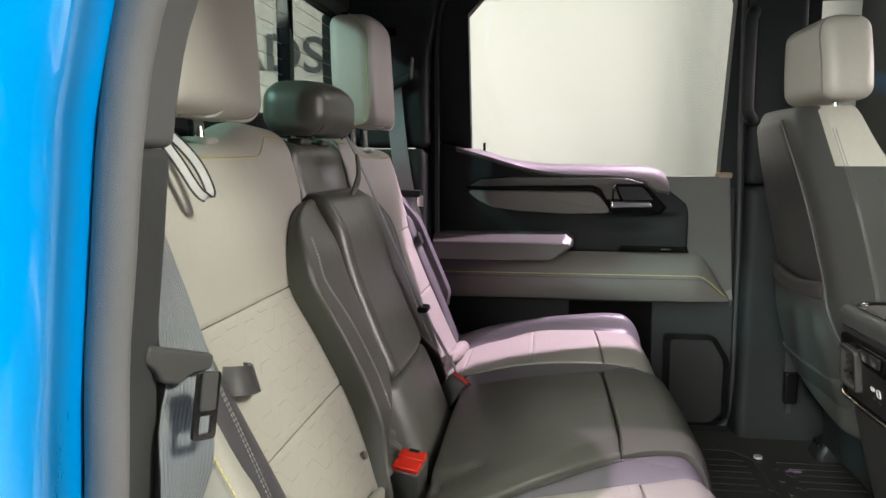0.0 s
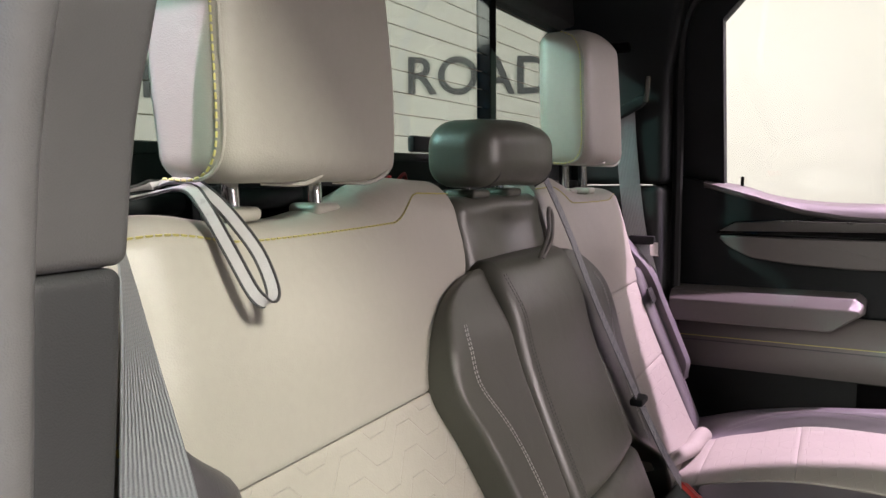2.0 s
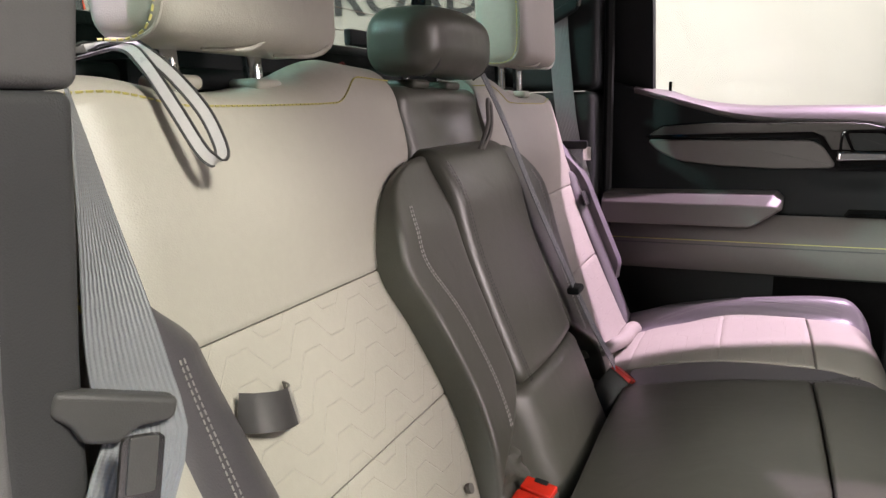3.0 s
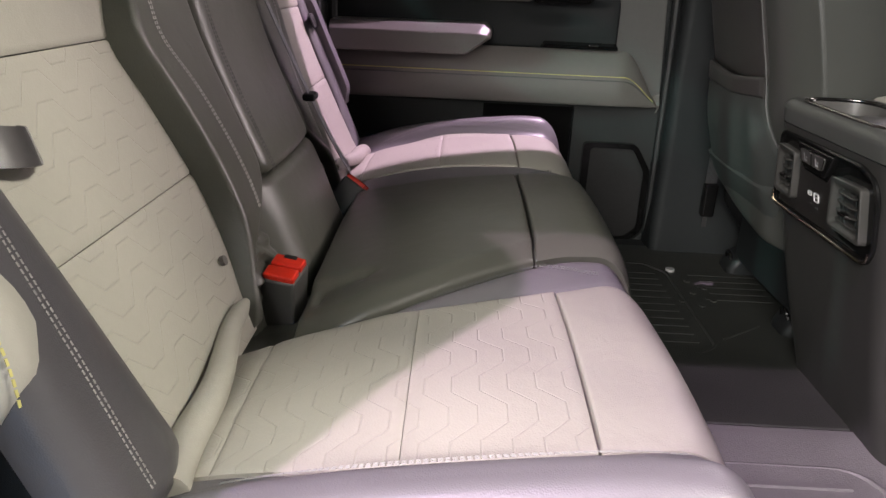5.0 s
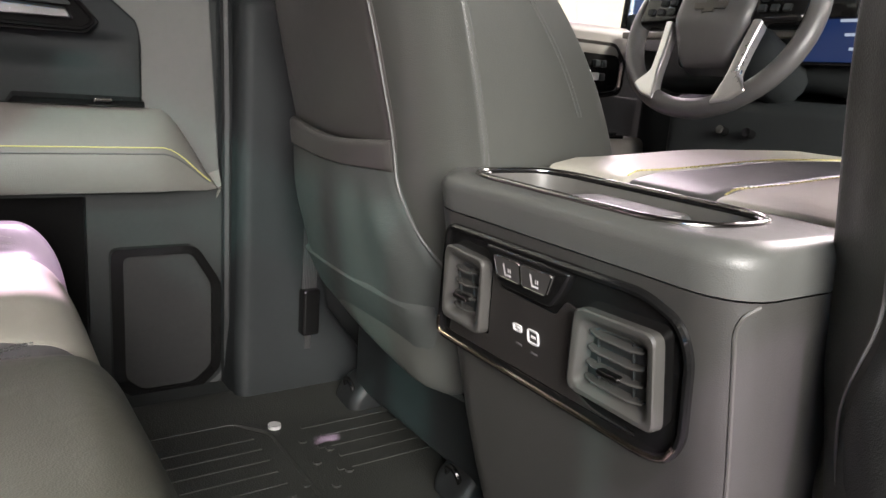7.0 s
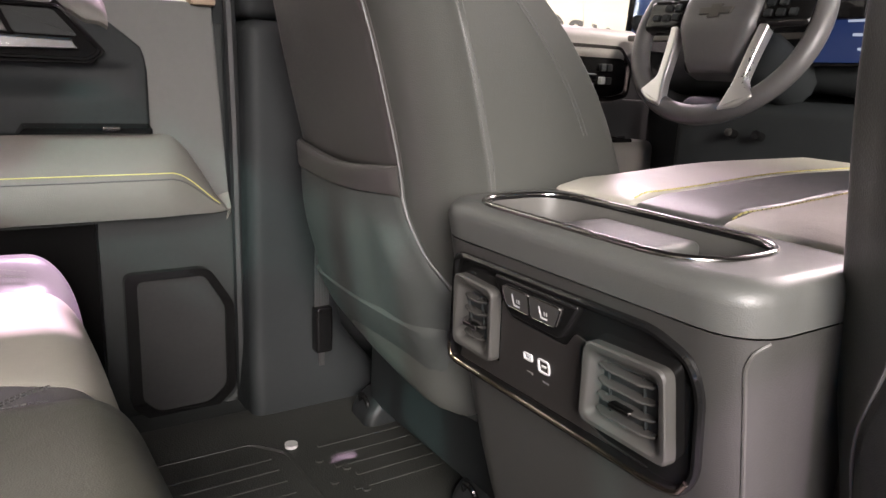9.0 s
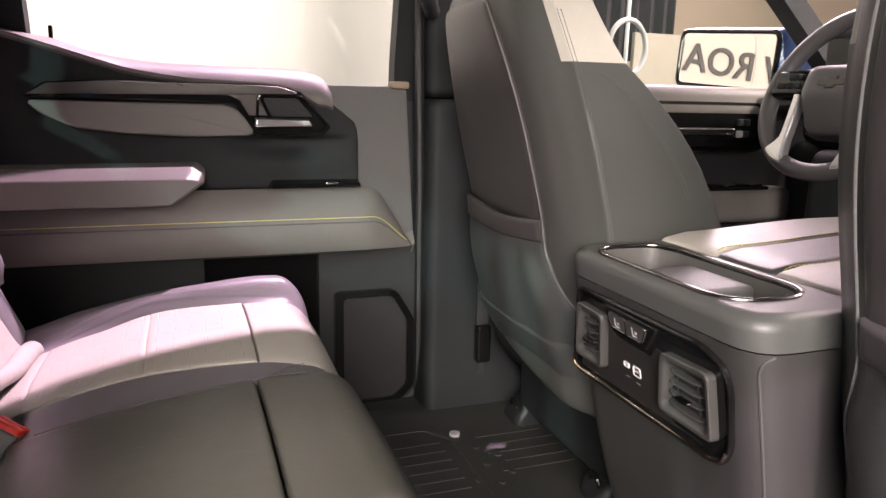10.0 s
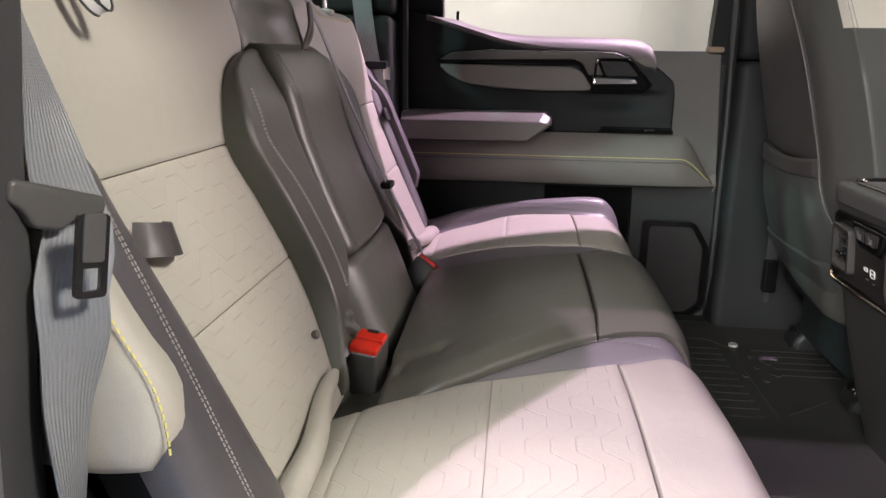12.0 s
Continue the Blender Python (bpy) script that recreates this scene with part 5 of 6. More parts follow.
        ys = lambda z: (np.interp(z, [quad[3][1], quad[2][1]], [quad[3][0], quad[2][0]]) + 0.0145, np.interp(z, [quad[0][1], quad[1][1]], [quad[0][0], quad[1][0]]) - 0.0145)
        for k in range(4):
            z = cz - 0.0215 + 0.0143 * k
            y0, y1 = ys(z)
            fin = rounded([(0.0040, y0), (0.0095, y0), (0.0135, y0 + 0.012), (0.0135, y1 - 0.012), (0.0095, y1), (0.0040, y1)], 0.003, 3)
            bm = prism(fin, z - 0.0011, z + 0.0011, "z", 0.0008, 1)
            for v in bm.verts:
                v.co = on_face(v.co.y, v.co.z - 0.30 * (v.co.x - 0.008), v.co.x)
            part("slat", bm, mat("satin_grey_slat_plastic", (0.034, 0.033, 0.031), 0.26, bump=0), vent)
        y0, y1 = ys(cz - 0.007)
        ym = (y0 + y1) / 2
        part("slat_knob", laid(box(0.008, 0.0175, ym - 0.011, ym + 0.011, cz - 0.0115, cz - 0.0055, 0.002, 2)), SMOKE, vent, "dark chrome slat knob")
        for q in (0.2, 0.8):
            yy = y0 + (y1 - y0) * q
            part("guide", laid(box(0.0042, 0.0070, yy - 0.0008, yy + 0.0008, cz - 0.024, cz + 0.024, 0.0004, 1)), TRIM, vent)
    seam = [(FACE(z) + 0.0115, edges(z)[0] + 0.0110, z) for z in np.linspace(0.02, 0.440, 30)]
    seam += [(FACE(0.452) + 0.015, edges(0.45)[0] + 0.0076, 0.452), (FACE(0.46) + 0.026, edges(0.46)[0] + 0.0025, 0.4595)]
    part("side_seam", tube(smooth_line(seam, 3), 0.0016, 6), mat("grey_edge_plastic", (0.055, 0.054, 0.050), 0.4, bump=0), c)
    return c


console()

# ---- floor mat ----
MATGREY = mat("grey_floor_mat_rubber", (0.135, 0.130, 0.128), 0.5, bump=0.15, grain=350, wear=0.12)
mat_thing = thing("floor_mat", "black ribbed rubber floor mat", "floor mat", "floor mats")
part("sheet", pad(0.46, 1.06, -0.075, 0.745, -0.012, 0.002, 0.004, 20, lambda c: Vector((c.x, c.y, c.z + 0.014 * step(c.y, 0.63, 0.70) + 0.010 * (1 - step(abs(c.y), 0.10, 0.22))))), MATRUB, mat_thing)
part("rim", tube([(x, y, 0.002) for x, y in rounded([(0.50, 0.20), (0.50, 0.64), (0.76, 0.64), (0.804, 0.59), (0.804, 0.21), (0.765, 0.17)], 0.015, 3)], 0.0040, 6, True), MATRUB, mat_thing)
for k in range(11):
    y = 0.225 + 0.036 * k
    part("rib", box(0.53, 0.775, y - 0.006, y + 0.006, -0.002, 0.0034, 0.002, 1), MATRUB, mat_thing)
    if k > 5:
        part("rib", box(0.855 + 0.02 * (k % 2), 1.02, y - 0.006, y + 0.006, -0.002, 0.0032, 0.002, 1), MATRUB, mat_thing)
for x, y in ((0.796, 0.42), (0.835, 0.47), (0.835, 0.40), (0.87, 0.50), (0.87, 0.43), (0.84, 0.54)):
    part("stud", tube([(x, y, 0.0), (x, y, 0.005)], 0.007, 8), MATRUB, mat_thing)
part("rim", tube(smooth_line([(0.83, 0.24, 0.002), (0.86, 0.262, 0.002), (0.926, 0.309, 0.002)], 4), 0.003, 6), MATRUB, mat_thing)
near_mat = thing("floor_mat", "grey rubber floor mat by the open door", "floor mat", "floor mats")
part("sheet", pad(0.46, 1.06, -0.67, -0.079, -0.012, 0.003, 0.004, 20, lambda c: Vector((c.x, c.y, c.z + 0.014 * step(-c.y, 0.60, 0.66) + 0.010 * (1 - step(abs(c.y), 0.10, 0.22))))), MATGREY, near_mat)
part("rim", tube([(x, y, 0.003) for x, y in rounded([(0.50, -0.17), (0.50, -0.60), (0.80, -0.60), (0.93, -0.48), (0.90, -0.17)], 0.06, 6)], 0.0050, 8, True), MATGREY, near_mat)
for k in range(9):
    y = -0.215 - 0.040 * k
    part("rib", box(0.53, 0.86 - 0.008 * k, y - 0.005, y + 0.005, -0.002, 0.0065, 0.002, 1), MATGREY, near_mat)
button = part("mat_clip", tube([(0.817, 0.605, 0.0), (0.817, 0.605, 0.008)], 0.011, 14), GREYP)
tagged(button, "pale round clip fixing the floor mat", "clip")


# ---- seat belts and buckles ----
def buckle(x, y, label, pitch, lean, turn):
    b = thing("seat_belt_buckle", label, "buckle", "seat belt buckles")
    m = pose(x, y, 0.231, pitch, lean, turn) @ Matrix.Scale(0.87, 4)
    shell = mat("dark_grey_buckle_plastic", (0.075, 0.074, 0.068), 0.38, bump=0.06, grain=900, wear=0.1)
    for name, bm, material in (("housing", box(-0.026, 0.026, -0.031, 0.031, 0.0, 0.088, 0.006, 3), shell), ("release", box(-0.0235, 0.0235, -0.0285, -0.0025, 0.083, 0.0955, 0.003, 3), RED), ("release", box(-0.0235, 0.0235, 0.0025, 0.0285, 0.083, 0.0955, 0.003, 3), RED), ("slot", box(-0.010, 0.010, 0.020, 0.0292, 0.0945, 0.0965, 0.0008, 1), TRIM), ("stalk", box(-0.012, 0.012, -0.022, 0.022, -0.05, 0.004, 0.004), BLACKBELT)):
        bm.transform(m)
        part(name, bm, material, b)
    return b


buckle(0.053, -0.214, "double red and black belt buckle on the bench", 10, 6, -8)
buckle(0.042, 0.226, "red and black belt buckle beside the far seat", -28, 30, -20)

near_belt = thing("seat_belt", "grey webbing seat belt hanging by the pillar", "seat belt", "seat belts")
BELT_X = soft_table([(0.10, -0.070), (0.30, -0.056), (0.375, -0.050), (0.455, -0.043), (0.51, -0.033), (0.56, -0.036), (0.61, -0.050), (0.69, -0.061), (0.775, -0.074), (0.86, -0.100)])
BELT_TURN = soft_table([(0.10, 110), (0.30, 110), (0.375, 104), (0.455, 78), (0.51, 54), (0.55, 52), (0.61, 70), (0.69, 110), (0.775, 138), (0.86, 150)])
line = [(BELT_X(z) - 0.008, -0.690 - 0.030 * step(-z, -0.585, -0.53), z) for z in np.linspace(0.86, 0.10, 60)]
part("webbing", ribbon(line, [(math.cos(radians(BELT_TURN(z))), math.sin(radians(BELT_TURN(z))), 0) for x, y, z in line], 0.048), BELT, near_belt)
shape = rounded([(-0.037, 0.008), (-0.037, -0.007), (-0.024, -0.012), (-0.016, -0.022), (0.005, -0.022), (0.012, -0.012), (0.034, -0.007), (0.034, 0.007)], 0.005, 3)
tongue = prism(shape, -0.008, 0.008, "y", 0.004, 3)
tongue.transform(pose(-0.052, -0.708, 0.600, 0, 18, 66))
tongue = part("latch_plate", tongue, mat("grey_latch_plastic", (0.06, 0.059, 0.056), 0.4, bump=0.06, grain=900, wear=0.1), near_belt, "black latch plate")
plate = frame_prism(rounded([(-0.0115, -0.056), (-0.0115, 0.0), (0.0115, 0.0), (0.0115, -0.056)], 0.004, 3), rounded([(-0.0065, -0.051), (-0.0065, -0.036), (0.0065, -0.036), (0.0065, -0.051)], 0.0015, 3), -0.0018, 0.0018)
plate.transform(pose(-0.016, -0.724, 0.594, 0, 10, 66))
part("tongue", plate, SMOKE, tongue, "chrome tongue with a square hole")
cover = prism(rounded([(-0.0080, -0.032), (-0.0080, 0.0), (0.0080, 0.0), (0.0080, -0.032)], 0.002, 2), -0.0032, 0.0032, "y", 0.001)
cover.transform(pose(-0.016, -0.724, 0.594, 0, 10, 66))
part("tongue_cover", cover, mat("grey_latch_plastic", (0.06, 0.059, 0.056), 0.4, bump=0.06, grain=900, wear=0.1), tongue)

far_belt = thing("seat_belt", "grey seat belt running down the far pillar", "seat belt", "seat belts")
line = smooth_line([(-0.155, 0.700, 0.965), (-0.150, 0.700, 0.90), (-0.135, 0.690, 0.78), (-0.118, 0.684, 0.68), (-0.09, 0.682, 0.58), (-0.06, 0.69, 0.40)], 8)
part("webbing", ribbon(line, [(0.95, 0.3, 0)], 0.046), BELT, far_belt)
part("guide", box(-0.20, -0.105, 0.685, 0.705, 0.955, 0.985, 0.008, 3, lambda v: Vector((v.x, v.y, v.z + 0.5 * (v.x + 0.15)))), TRIM, far_belt)
part("anchor", tube([(-0.105, 0.69, 0.985), (-0.10, 0.685, 1.04)], 0.006, 8), SMOKE, far_belt)
part("latch_plate", box(-0.135, -0.075, 0.668, 0.684, 0.665, 0.685, 0.005), TRIM, far_belt)
part("tongue", box(-0.085, -0.065, 0.670, 0.676, 0.640, 0.672, 0.002), CHROME, far_belt)

middle_belt = thing("seat_belt", "thin black seat belt across the middle seat back", "seat belt", "seat belts")
line = smooth_line([(-0.19, 0.155, 0.90), (-0.145, 0.150, 0.83), (-0.10, 0.148, 0.74), (-0.055, 0.150, 0.63), (-0.01, 0.165, 0.52), (0.045, 0.175, 0.40), (0.08, 0.19, 0.33)], 8)
part("webbing", ribbon(line, [(-0.18, 0.95, 0.1)], 0.040), BELT, middle_belt)
part("latch_plate", box(-0.010, 0.012, 0.146, 0.186, 0.457, 0.470, 0.005, 2, lambda v: Vector((v.x + 0.015, v.y, v.z))), TRIM, middle_belt)

strap = thing("pull_strap", "grey woven loop strap hanging over the seat back", "strap")
line = smooth_line([(-0.262, -0.630, 0.797), (-0.235, -0.580, 0.804), (-0.20, -0.567, 0.811), (-0.17, -0.562, 0.815), (-0.145, -0.568, 0.801), (-0.118, -0.570, 0.768), (-0.099, -0.566, 0.736), (-0.091, -0.560, 0.729), (-0.092, -0.553, 0.737), (-0.105, -0.553, 0.764), (-0.128, -0.555, 0.790), (-0.155, -0.553, 0.809), (-0.178, -0.556, 0.820), (-0.21, -0.563, 0.817), (-0.255, -0.620, 0.803)], 6)
part("webbing", ribbon(line, [(0.75, 0.55, 0.25)], 0.0115, 0.0016), BLACKBELT, strap, "black webbing edge")
part("silver_band", ribbon(line, [(0.75, 0.55, 0.25)], 0.0072, 0.0026), STRAPW, strap, "silver woven middle band")
part("stitched_tab", box(-0.262, -0.238, -0.618, -0.600, 0.792, 0.806, 0.003), RED, strap, "red stitched tab")
part("end_tab", box(-0.268, -0.245, -0.672, -0.650, 0.800, 0.825, 0.004), TRIM, strap)

rivet = thing("trim_rivet", "small grey plastic rivet at the edge of the seat insert", "rivet")
part("head", tube([(back_point(0.302, 0.345) + 0.002, -0.304, 0.345), (back_point(0.302, 0.345) + 0.007, -0.304, 0.347)], 0.006, 12), SOFT, rivet)
part("shank", tube([(back_point(0.302, 0.345) - 0.012, -0.304, 0.344), (back_point(0.302, 0.345) + 0.003, -0.304, 0.346)], 0.003, 8), SOFT, rivet)

label_tag = thing("seat_label", "small black and silver fabric tag on the seat insert", "label", "seat labels")
line = [(back_point(w, 0.532) + 0.004 + 0.022 * math.sin(math.pi * q) ** 0.6, -w, 0.538 - 0.012 * q) for q, w in ((k / 12, 0.580 - 0.062 * k / 12) for k in range(13))]
part("tag", ribbon(line, [(-0.3, 0, 1)], 0.031, 0.0016), mat("black_satin_label", (0.16, 0.155, 0.15), 0.34, metal=0.8, bump=0.05, grain=1200, wear=0.1), label_tag)
part("tag_edge", ribbon(line[8:12], [(-0.3, 0, 1)], 0.030, 0.0030), SILVER, label_tag, "silver end of the tag")
far_tag = thing("seat_label", "small black fabric tag on the far seat bolster", "label", "seat labels")
part("tag", panel(lambda u, v: (bolster_point(u, v) - 0.018, u, v), 0.605, 0.655, 0.545, 0.575, 10, 6, 0.004, 0.001, 0.002, 1), BLACKBELT, far_tag)

# ---- driver's area ----
def front_door():
    d = thing("front_door", "closed driver door with grey sill and gloss black controls", "door")
    part("shell", prism([(0.92, -0.02), (2.0, -0.02), (2.0, 0.70), (1.80, 0.71), (0.92, 0.72)], 0.86, 0.93, "y", 0.004), PANEL, d)
    part("window_sill", pad(0.93, 1.79, 0.815, 0.88, 0.665, 0.742, 0.022, 12), SOFT, d)
    part("control_plate", prism(rounded([(1.20, 0.695), (1.72, 0.695), (1.755, 0.66), (1.75, 0.595), (1.70, 0.585), (1.20, 0.60)], 0.015, 3), 0.818, 0.86, "y", 0.006), GLOSS, d)
    part("control_rim", tube([(x, 0.82, z) for x, z in rounded([(1.20, 0.70), (1.725, 0.70), (1.762, 0.66), (1.758, 0.59), (1.70, 0.578), (1.20, 0.592)], 0.015, 3)], 0.007, 6, True), SMOKE, d)
    part("handle", box(1.45, 1.64, 0.798, 0.816, 0.622, 0.640, 0.006, 3), CHROME, d, "chrome door handle")
    for k in range(4):
        part("button", box(1.66 + 0.02 * (k % 2), 1.676 + 0.02 * (k % 2), 0.808, 0.82, 0.615 + 0.03 * (k // 2), 0.632 + 0.03 * (k // 2), 0.003), GREYP if k == 0 else TRIM, d)
    part("middle_panel", prism([(0.93, 0.60), (1.85, 0.58), (1.84, 0.46), (0.93, 0.46)], 0.835, 0.862, "y", 0.006), TRIM, d)
    part("armrest", pad(0.95, 1.83, 0.755, 0.862, 0.40, 0.485, 0.02, 10), SOFT, d)
    part("switch_bank", box(1.55, 1.74, 0.765, 0.82, 0.482, 0.492, 0.004), GLOSS, d)
    for k in range(4):
        part("switch", box(1.57 + 0.042 * k, 1.60 + 0.042 * k, 0.775, 0.805, 0.489, 0.498, 0.003), CHROME if k % 2 else GLOSS, d)
    part("map_pocket", box(1.30, 1.85, 0.80, 0.86, 0.10, 0.36, 0.02), TRIM, d)
    part("window_frame", frame_prism([(0.86, 0.70), (0.83, 1.25), (1.55, 1.25), (2.10, 0.76), (2.10, 0.70)], [(0.915, 0.73), (0.885, 1.20), (1.53, 1.20), (2.02, 0.76), (2.02, 0.73)], 0.84, 0.90), TRIM, d)
    g = part("pane", prism([(0.90, 0.72), (2.03, 0.72), (2.03, 0.76), (1.54, 1.21), (0.88, 1.21)], 0.878, 0.882, "y", 0), GLASS, d, smooth=False)
    g.visible_shadow = False
    return d


front_door()

wing = thing("wing_mirror", "blue and black wing mirror outside the driver door", "mirror")
def tilt(c):
    return Vector((c.x + 0.19 * (1.16 - c.y) + 0.065 * (c.z - 0.83), c.y, c.z + 0.07 * (c.y - 1.165)))


part("housing", pad(1.905, 2.05, 0.980, 1.350, 0.738, 0.930, 0.03, 10, tilt), NAVY, wing)
glass = prism(rounded([(0.996, 0.754), (0.996, 0.911), (1.334, 0.911), (1.334, 0.754)], 0.02, 4), 1.896, 1.904, "x", 0.001)
for v in glass.verts:
    v.co = tilt(v.co)
part("glass", glass, MIRROR, wing, "mirror glass")
part("rim", tube([tilt(Vector((1.898, y, z))) for y, z in rounded([(0.990, 0.748), (0.990, 0.917), (1.340, 0.917), (1.340, 0.748)], 0.025, 4)], 0.008, 8, True), GLOSS, wing)
part("arm", box(1.94, 2.02, 0.90, 1.04, 0.755, 0.80, 0.012), TRIM, wing)

dash = thing("dashboard", "dark grey dashboard with soft upper pad", "dashboard")
part("upper_pad", pad(1.74, 2.25, -0.78, 0.80, 0.60, 0.80, 0.04, 14, lambda c: Vector((c.x + 0.1 * step(abs(c.y), 0.6, 0.8), c.y, c.z + 0.02 * bulge(c.y, 0.15, 0.62)))), TRIM, dash)
part("lower_panel", pad(1.80, 2.25, -0.78, 0.80, 0.25, 0.61, 0.04, 10), TRIM, dash)
part("trim_strip", box(1.725, 1.76, 0.12, 0.80, 0.715, 0.73, 0.004), SOFT, dash)
part("cluster_hood", pad(1.66, 1.80, 0.20, 0.58, 0.78, 0.87, 0.03, 8), TRIM, dash)
part("knee_panel", pad(1.70, 1.86, 0.16, 0.62, 0.38, 0.60, 0.03, 8), TRIM, dash)
for y in (0.40, 0.46):
    part("knob", tube([(1.695, y, 0.53), (1.675, y, 0.535)], 0.009, 12), GLOSS, dash)

screen = thing("display_screen", "lit blue centre display screen on the dashboard", "screen")
part("case", box(1.712, 1.735, -0.02, 0.345, 0.665, 0.835, 0.006), GLOSS, screen)
part("picture", box(1.708, 1.7115, -0.01, 0.338, 0.672, 0.828, 0.001, 1), glow("blue_screen_light", (0.010, 0.07, 0.34), 0.10), screen)
for k in range(5):
    part("text_bar", box(1.7055, 1.7075, 0.215 + 0.006 * (k % 2), 0.250 + 0.012 * (k % 3), 0.692 + 0.024 * k, 0.697 + 0.024 * k, 0), glow("white_screen_light", (0.7, 0.8, 1.0), 0.22) if k == 0 else bpy.data.materials["white_screen_light"], screen, smooth=False)
cluster = thing("instrument_display", "dim instrument display behind the wheel", "screen")
part("case", box(1.655, 1.67, 0.22, 0.56, 0.74, 0.845, 0.006), GLOSS, cluster)


def steering_wheel():
    w = thing("steering_wheel", "grey leather steering wheel with dark spokes", "steering wheel")
    turn = pose(1.52, 0.384, 0.722, 0, 22, 0)

    def place(bm):
        bm.transform(turn)
        return bm
    circle = [(0, 0.168 * math.sin(a) * 1.03, 0.168 * math.cos(a) * (0.96 if math.cos(a) < 0 else 1.0)) for a in np.linspace(0, 2 * math.pi, 64, endpoint=False)]
    part("rim", place(tube(circle, 0.0175, 16, True)), mat("dark_wheel_leather", (0.075, 0.072, 0.072), 0.36, bump=0.05, grain=700), w)
    part("hub", place(pad(-0.035, 0.03, -0.078, 0.078, -0.085, 0.055, 0.022, 10, lambda c: Vector((c.x + (0.45 * max(0.0, -c.z - 0.012) if c.x < 0 else 0.0), c.y * (1 - 0.30 * step(-c.z, -0.01, 0.085)), c.z)))), MATS["dark_wheel_leather"], w)
    for k in (-1, 1):
        part("switch_pod", place(pad(-0.022, 0.012, min(k * 0.068, k * 0.165), max(k * 0.068, k * 0.165), -0.012, 0.048, 0.012, 4)), GLOSS, w)
        for q in range(5):
            part("button", place(box(-0.027, -0.021, k * (0.092 + 0.022 * (q % 3)) - 0.007, k * (0.092 + 0.022 * (q % 3)) + 0.007, 0.004 + 0.018 * (q // 3), 0.016 + 0.018 * (q // 3), 0.002)), TRIM, w)
        limb = [(k * y, z) for y, z in ((0.080, 0.004), (0.100, 0.004), (0.093, -0.055), (0.090, -0.100), (0.118, -0.128), (0.094, -0.147), (0.058, -0.157), (0.070, -0.105), (0.074, -0.050))]
        part("spoke", place(prism(rounded(limb, 0.008, 3), -0.020, 0.002, "x", 0.005, 3)), SILVER, w, "satin silver lower spoke")
    badge = [(0.034, 0.006), (0.010, 0.006), (0.010, 0.012), (-0.012, 0.012), (-0.010, 0.006), (-0.034, 0.006), (-0.030, -0.006), (-0.010, -0.006), (-0.010, -0.012), (0.012, -0.012), (0.010, -0.006), (0.030, -0.006)]
    part("badge", place(prism([(a, b + 0.012) for a, b in badge], -0.0385, -0.034, "x", 0.001)), SATIN, w, "plain metal badge shape")
    part("column", place(tube([(0.02, 0, 0), (0.24, 0, 0.0)], 0.05, 14)), TRIM, w)
    return w


steering_wheel()

# ---- seen through the driver window ----
stand = thing("ring_lamp_stand", "pale ring lamp on a slim black stand", "lamp stand")
part("ring", tube([(2.227 + 0.122 * math.sin(a) * 0.963, 2.20 + 0.122 * math.sin(a) * 0.263, 0.936 + 0.122 * math.cos(a)) for a in np.linspace(0, 6.283, 48, endpoint=False)], 0.012, 10, True), mat("grey_lamp_plastic", (0.22, 0.22, 0.21), 0.5, bump=0), stand)
part("clamp", box(2.20, 2.255, 2.18, 2.22, 0.775, 0.825, 0.01), TRIM, stand)
part("pole", tube([(2.227, 2.20, -0.72), (2.227, 2.20, 0.80)], 0.011, 10), TRIM, stand)
part("foot", tube([(2.227, 2.20, -0.72), (2.227, 2.20, -0.69)], 0.16, 24), TRIM, stand)
pole = thing("banner_pole", "thin pale upright pole beside the drape", "pole")
part("shaft", tube([(2.45, 2.55, -0.72), (2.45, 2.55, 2.4)], 0.010, 10), GREYP, pole)
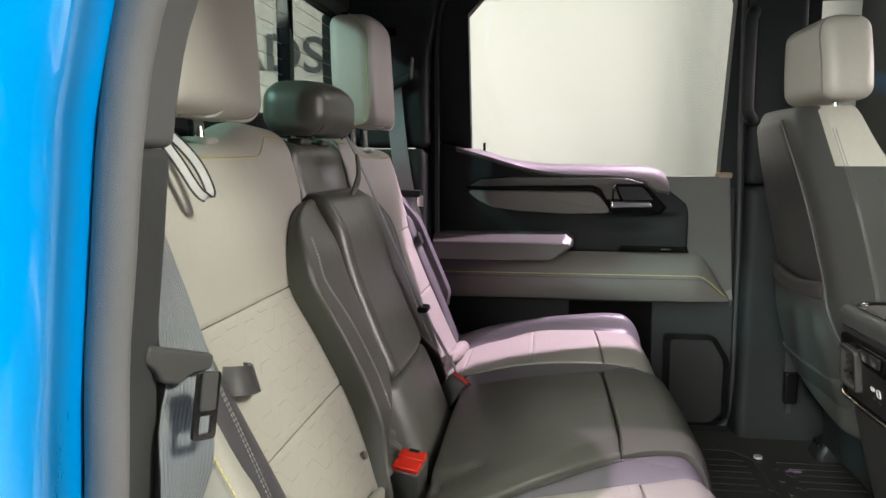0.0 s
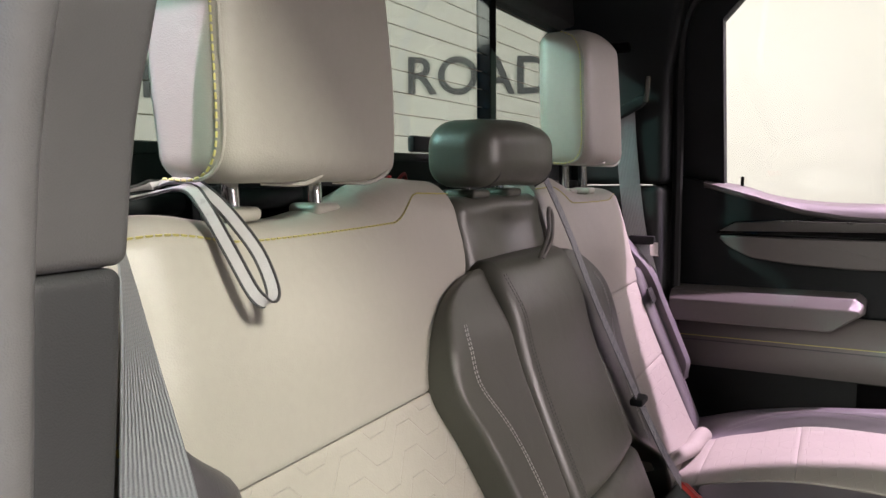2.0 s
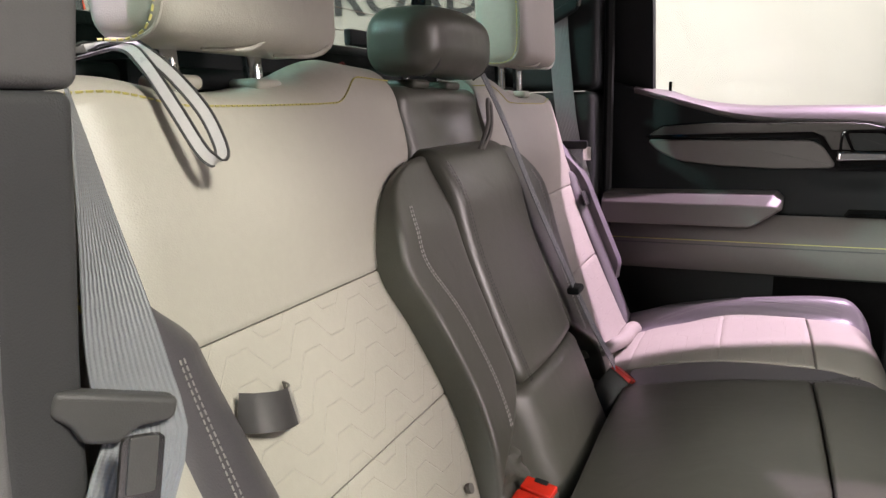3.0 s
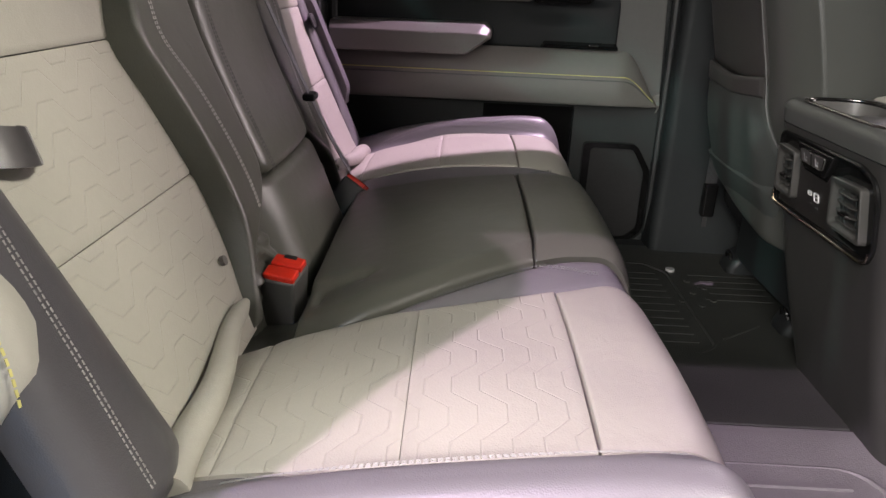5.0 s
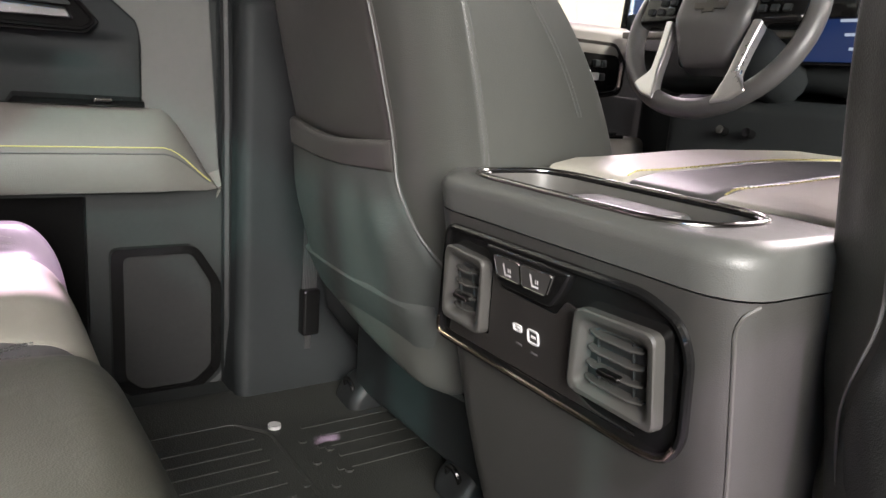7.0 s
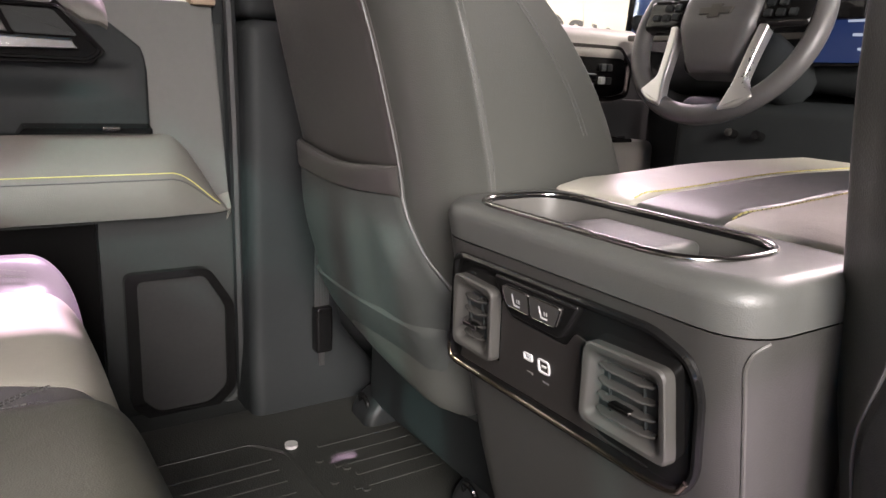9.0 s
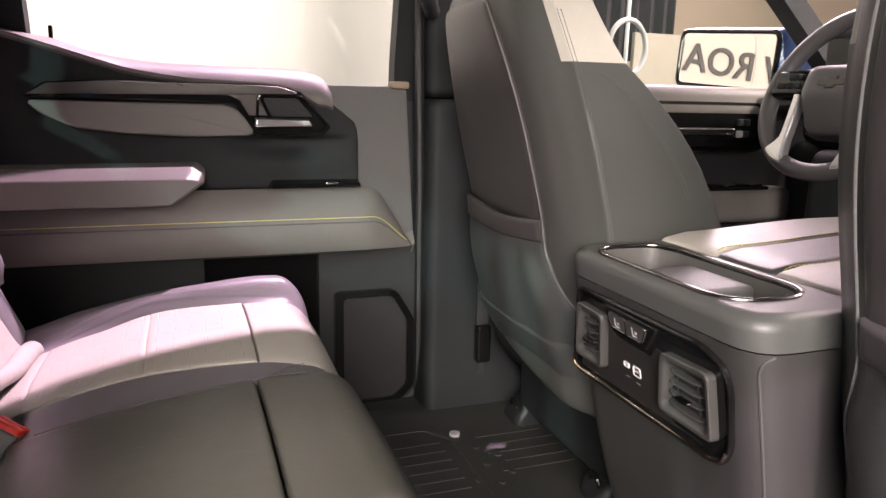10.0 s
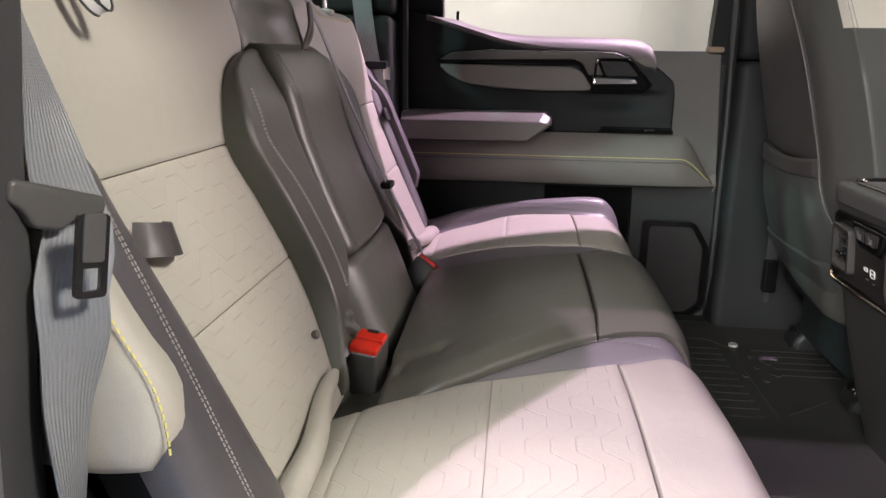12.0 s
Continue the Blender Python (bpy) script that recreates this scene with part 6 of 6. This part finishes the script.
part("foot", tube([(2.45, 2.55, -0.72), (2.45, 2.55, -0.70)], 0.14, 24), GREYP, pole)
drape = thing("dark_drape", "black pleated drape hanging from the hall ceiling", "drape")
part("cloth", pad(-0.28, 0.28, -0.03, 0.03, 0.95, 4.6, 0.02, 26, lambda c: Vector((3.07 + c.x, 3.42 + c.y + 0.025 * math.sin(c.x * 60), c.z))), mat("black_drape_cloth", (0.015, 0.015, 0.016), 0.9, bump=0.2), drape)
tan_wall = part("wall_tan", box(3.60, 7.2, 4.40, 4.55, -0.72, 3.6, 0.003), mat("tan_painted_wall", (0.25, 0.20, 0.145), 0.7, bump=0.05, grain=60, wear=0.05), smooth=False)
tagged(tan_wall, "plain tan painted wall across the hall", "wall", kind="structure")
screen_wall = thing("partition_panel", "low beige partition panel beside the drape", "panel")
part("board", box(3.03, 3.42, 3.34, 3.38, -0.72, 1.125, 0.006), mat("beige_partition_board", (0.24, 0.215, 0.165), 0.7, bump=0.05), screen_wall)


# graphics on the display wall
def wall_arc(name, cu, cz, radius, width, a0, a1, material, label):
    bm = bmesh.new()
    rows = []
    for a in np.linspace(radians(a0), radians(a1), 64):
        rows.append([bm.verts.new((cu + (radius + k * width / 2) * math.cos(a), q, cz + (radius + k * width / 2) * math.sin(a))) for k, q in ((-1, 0.0), (-1, -0.006), (1, -0.006), (1, 0.0))])
    for a, b in zip(rows, rows[1:]):
        for k in range(4):
            bm.faces.new((a[k - 1], a[k], b[k], b[k - 1]))
    bm.faces.new(rows[0])
    bm.faces.new(rows[-1])
    ob = part(name, bm, material, smooth=False)
    ob.matrix_world = display_wall.matrix_world.copy()
    return tagged(ob, label, "wall graphic")


wall_arc("orange_stripe", -3.27, 1.20, 0.97, 0.075, 12, 62, mat("orange_red_vinyl", (0.85, 0.09, 0.03), 0.5, bump=0, wear=0.04), "curved orange red stripe on the display wall")
wall_arc("grey_stripe", 0.07, 1.42, 0.905, 0.050, 100, 250, mat("pale_grey_vinyl", (0.50, 0.49, 0.47), 0.6, bump=0, wear=0.04), "faint grey curved stripe on the display wall")
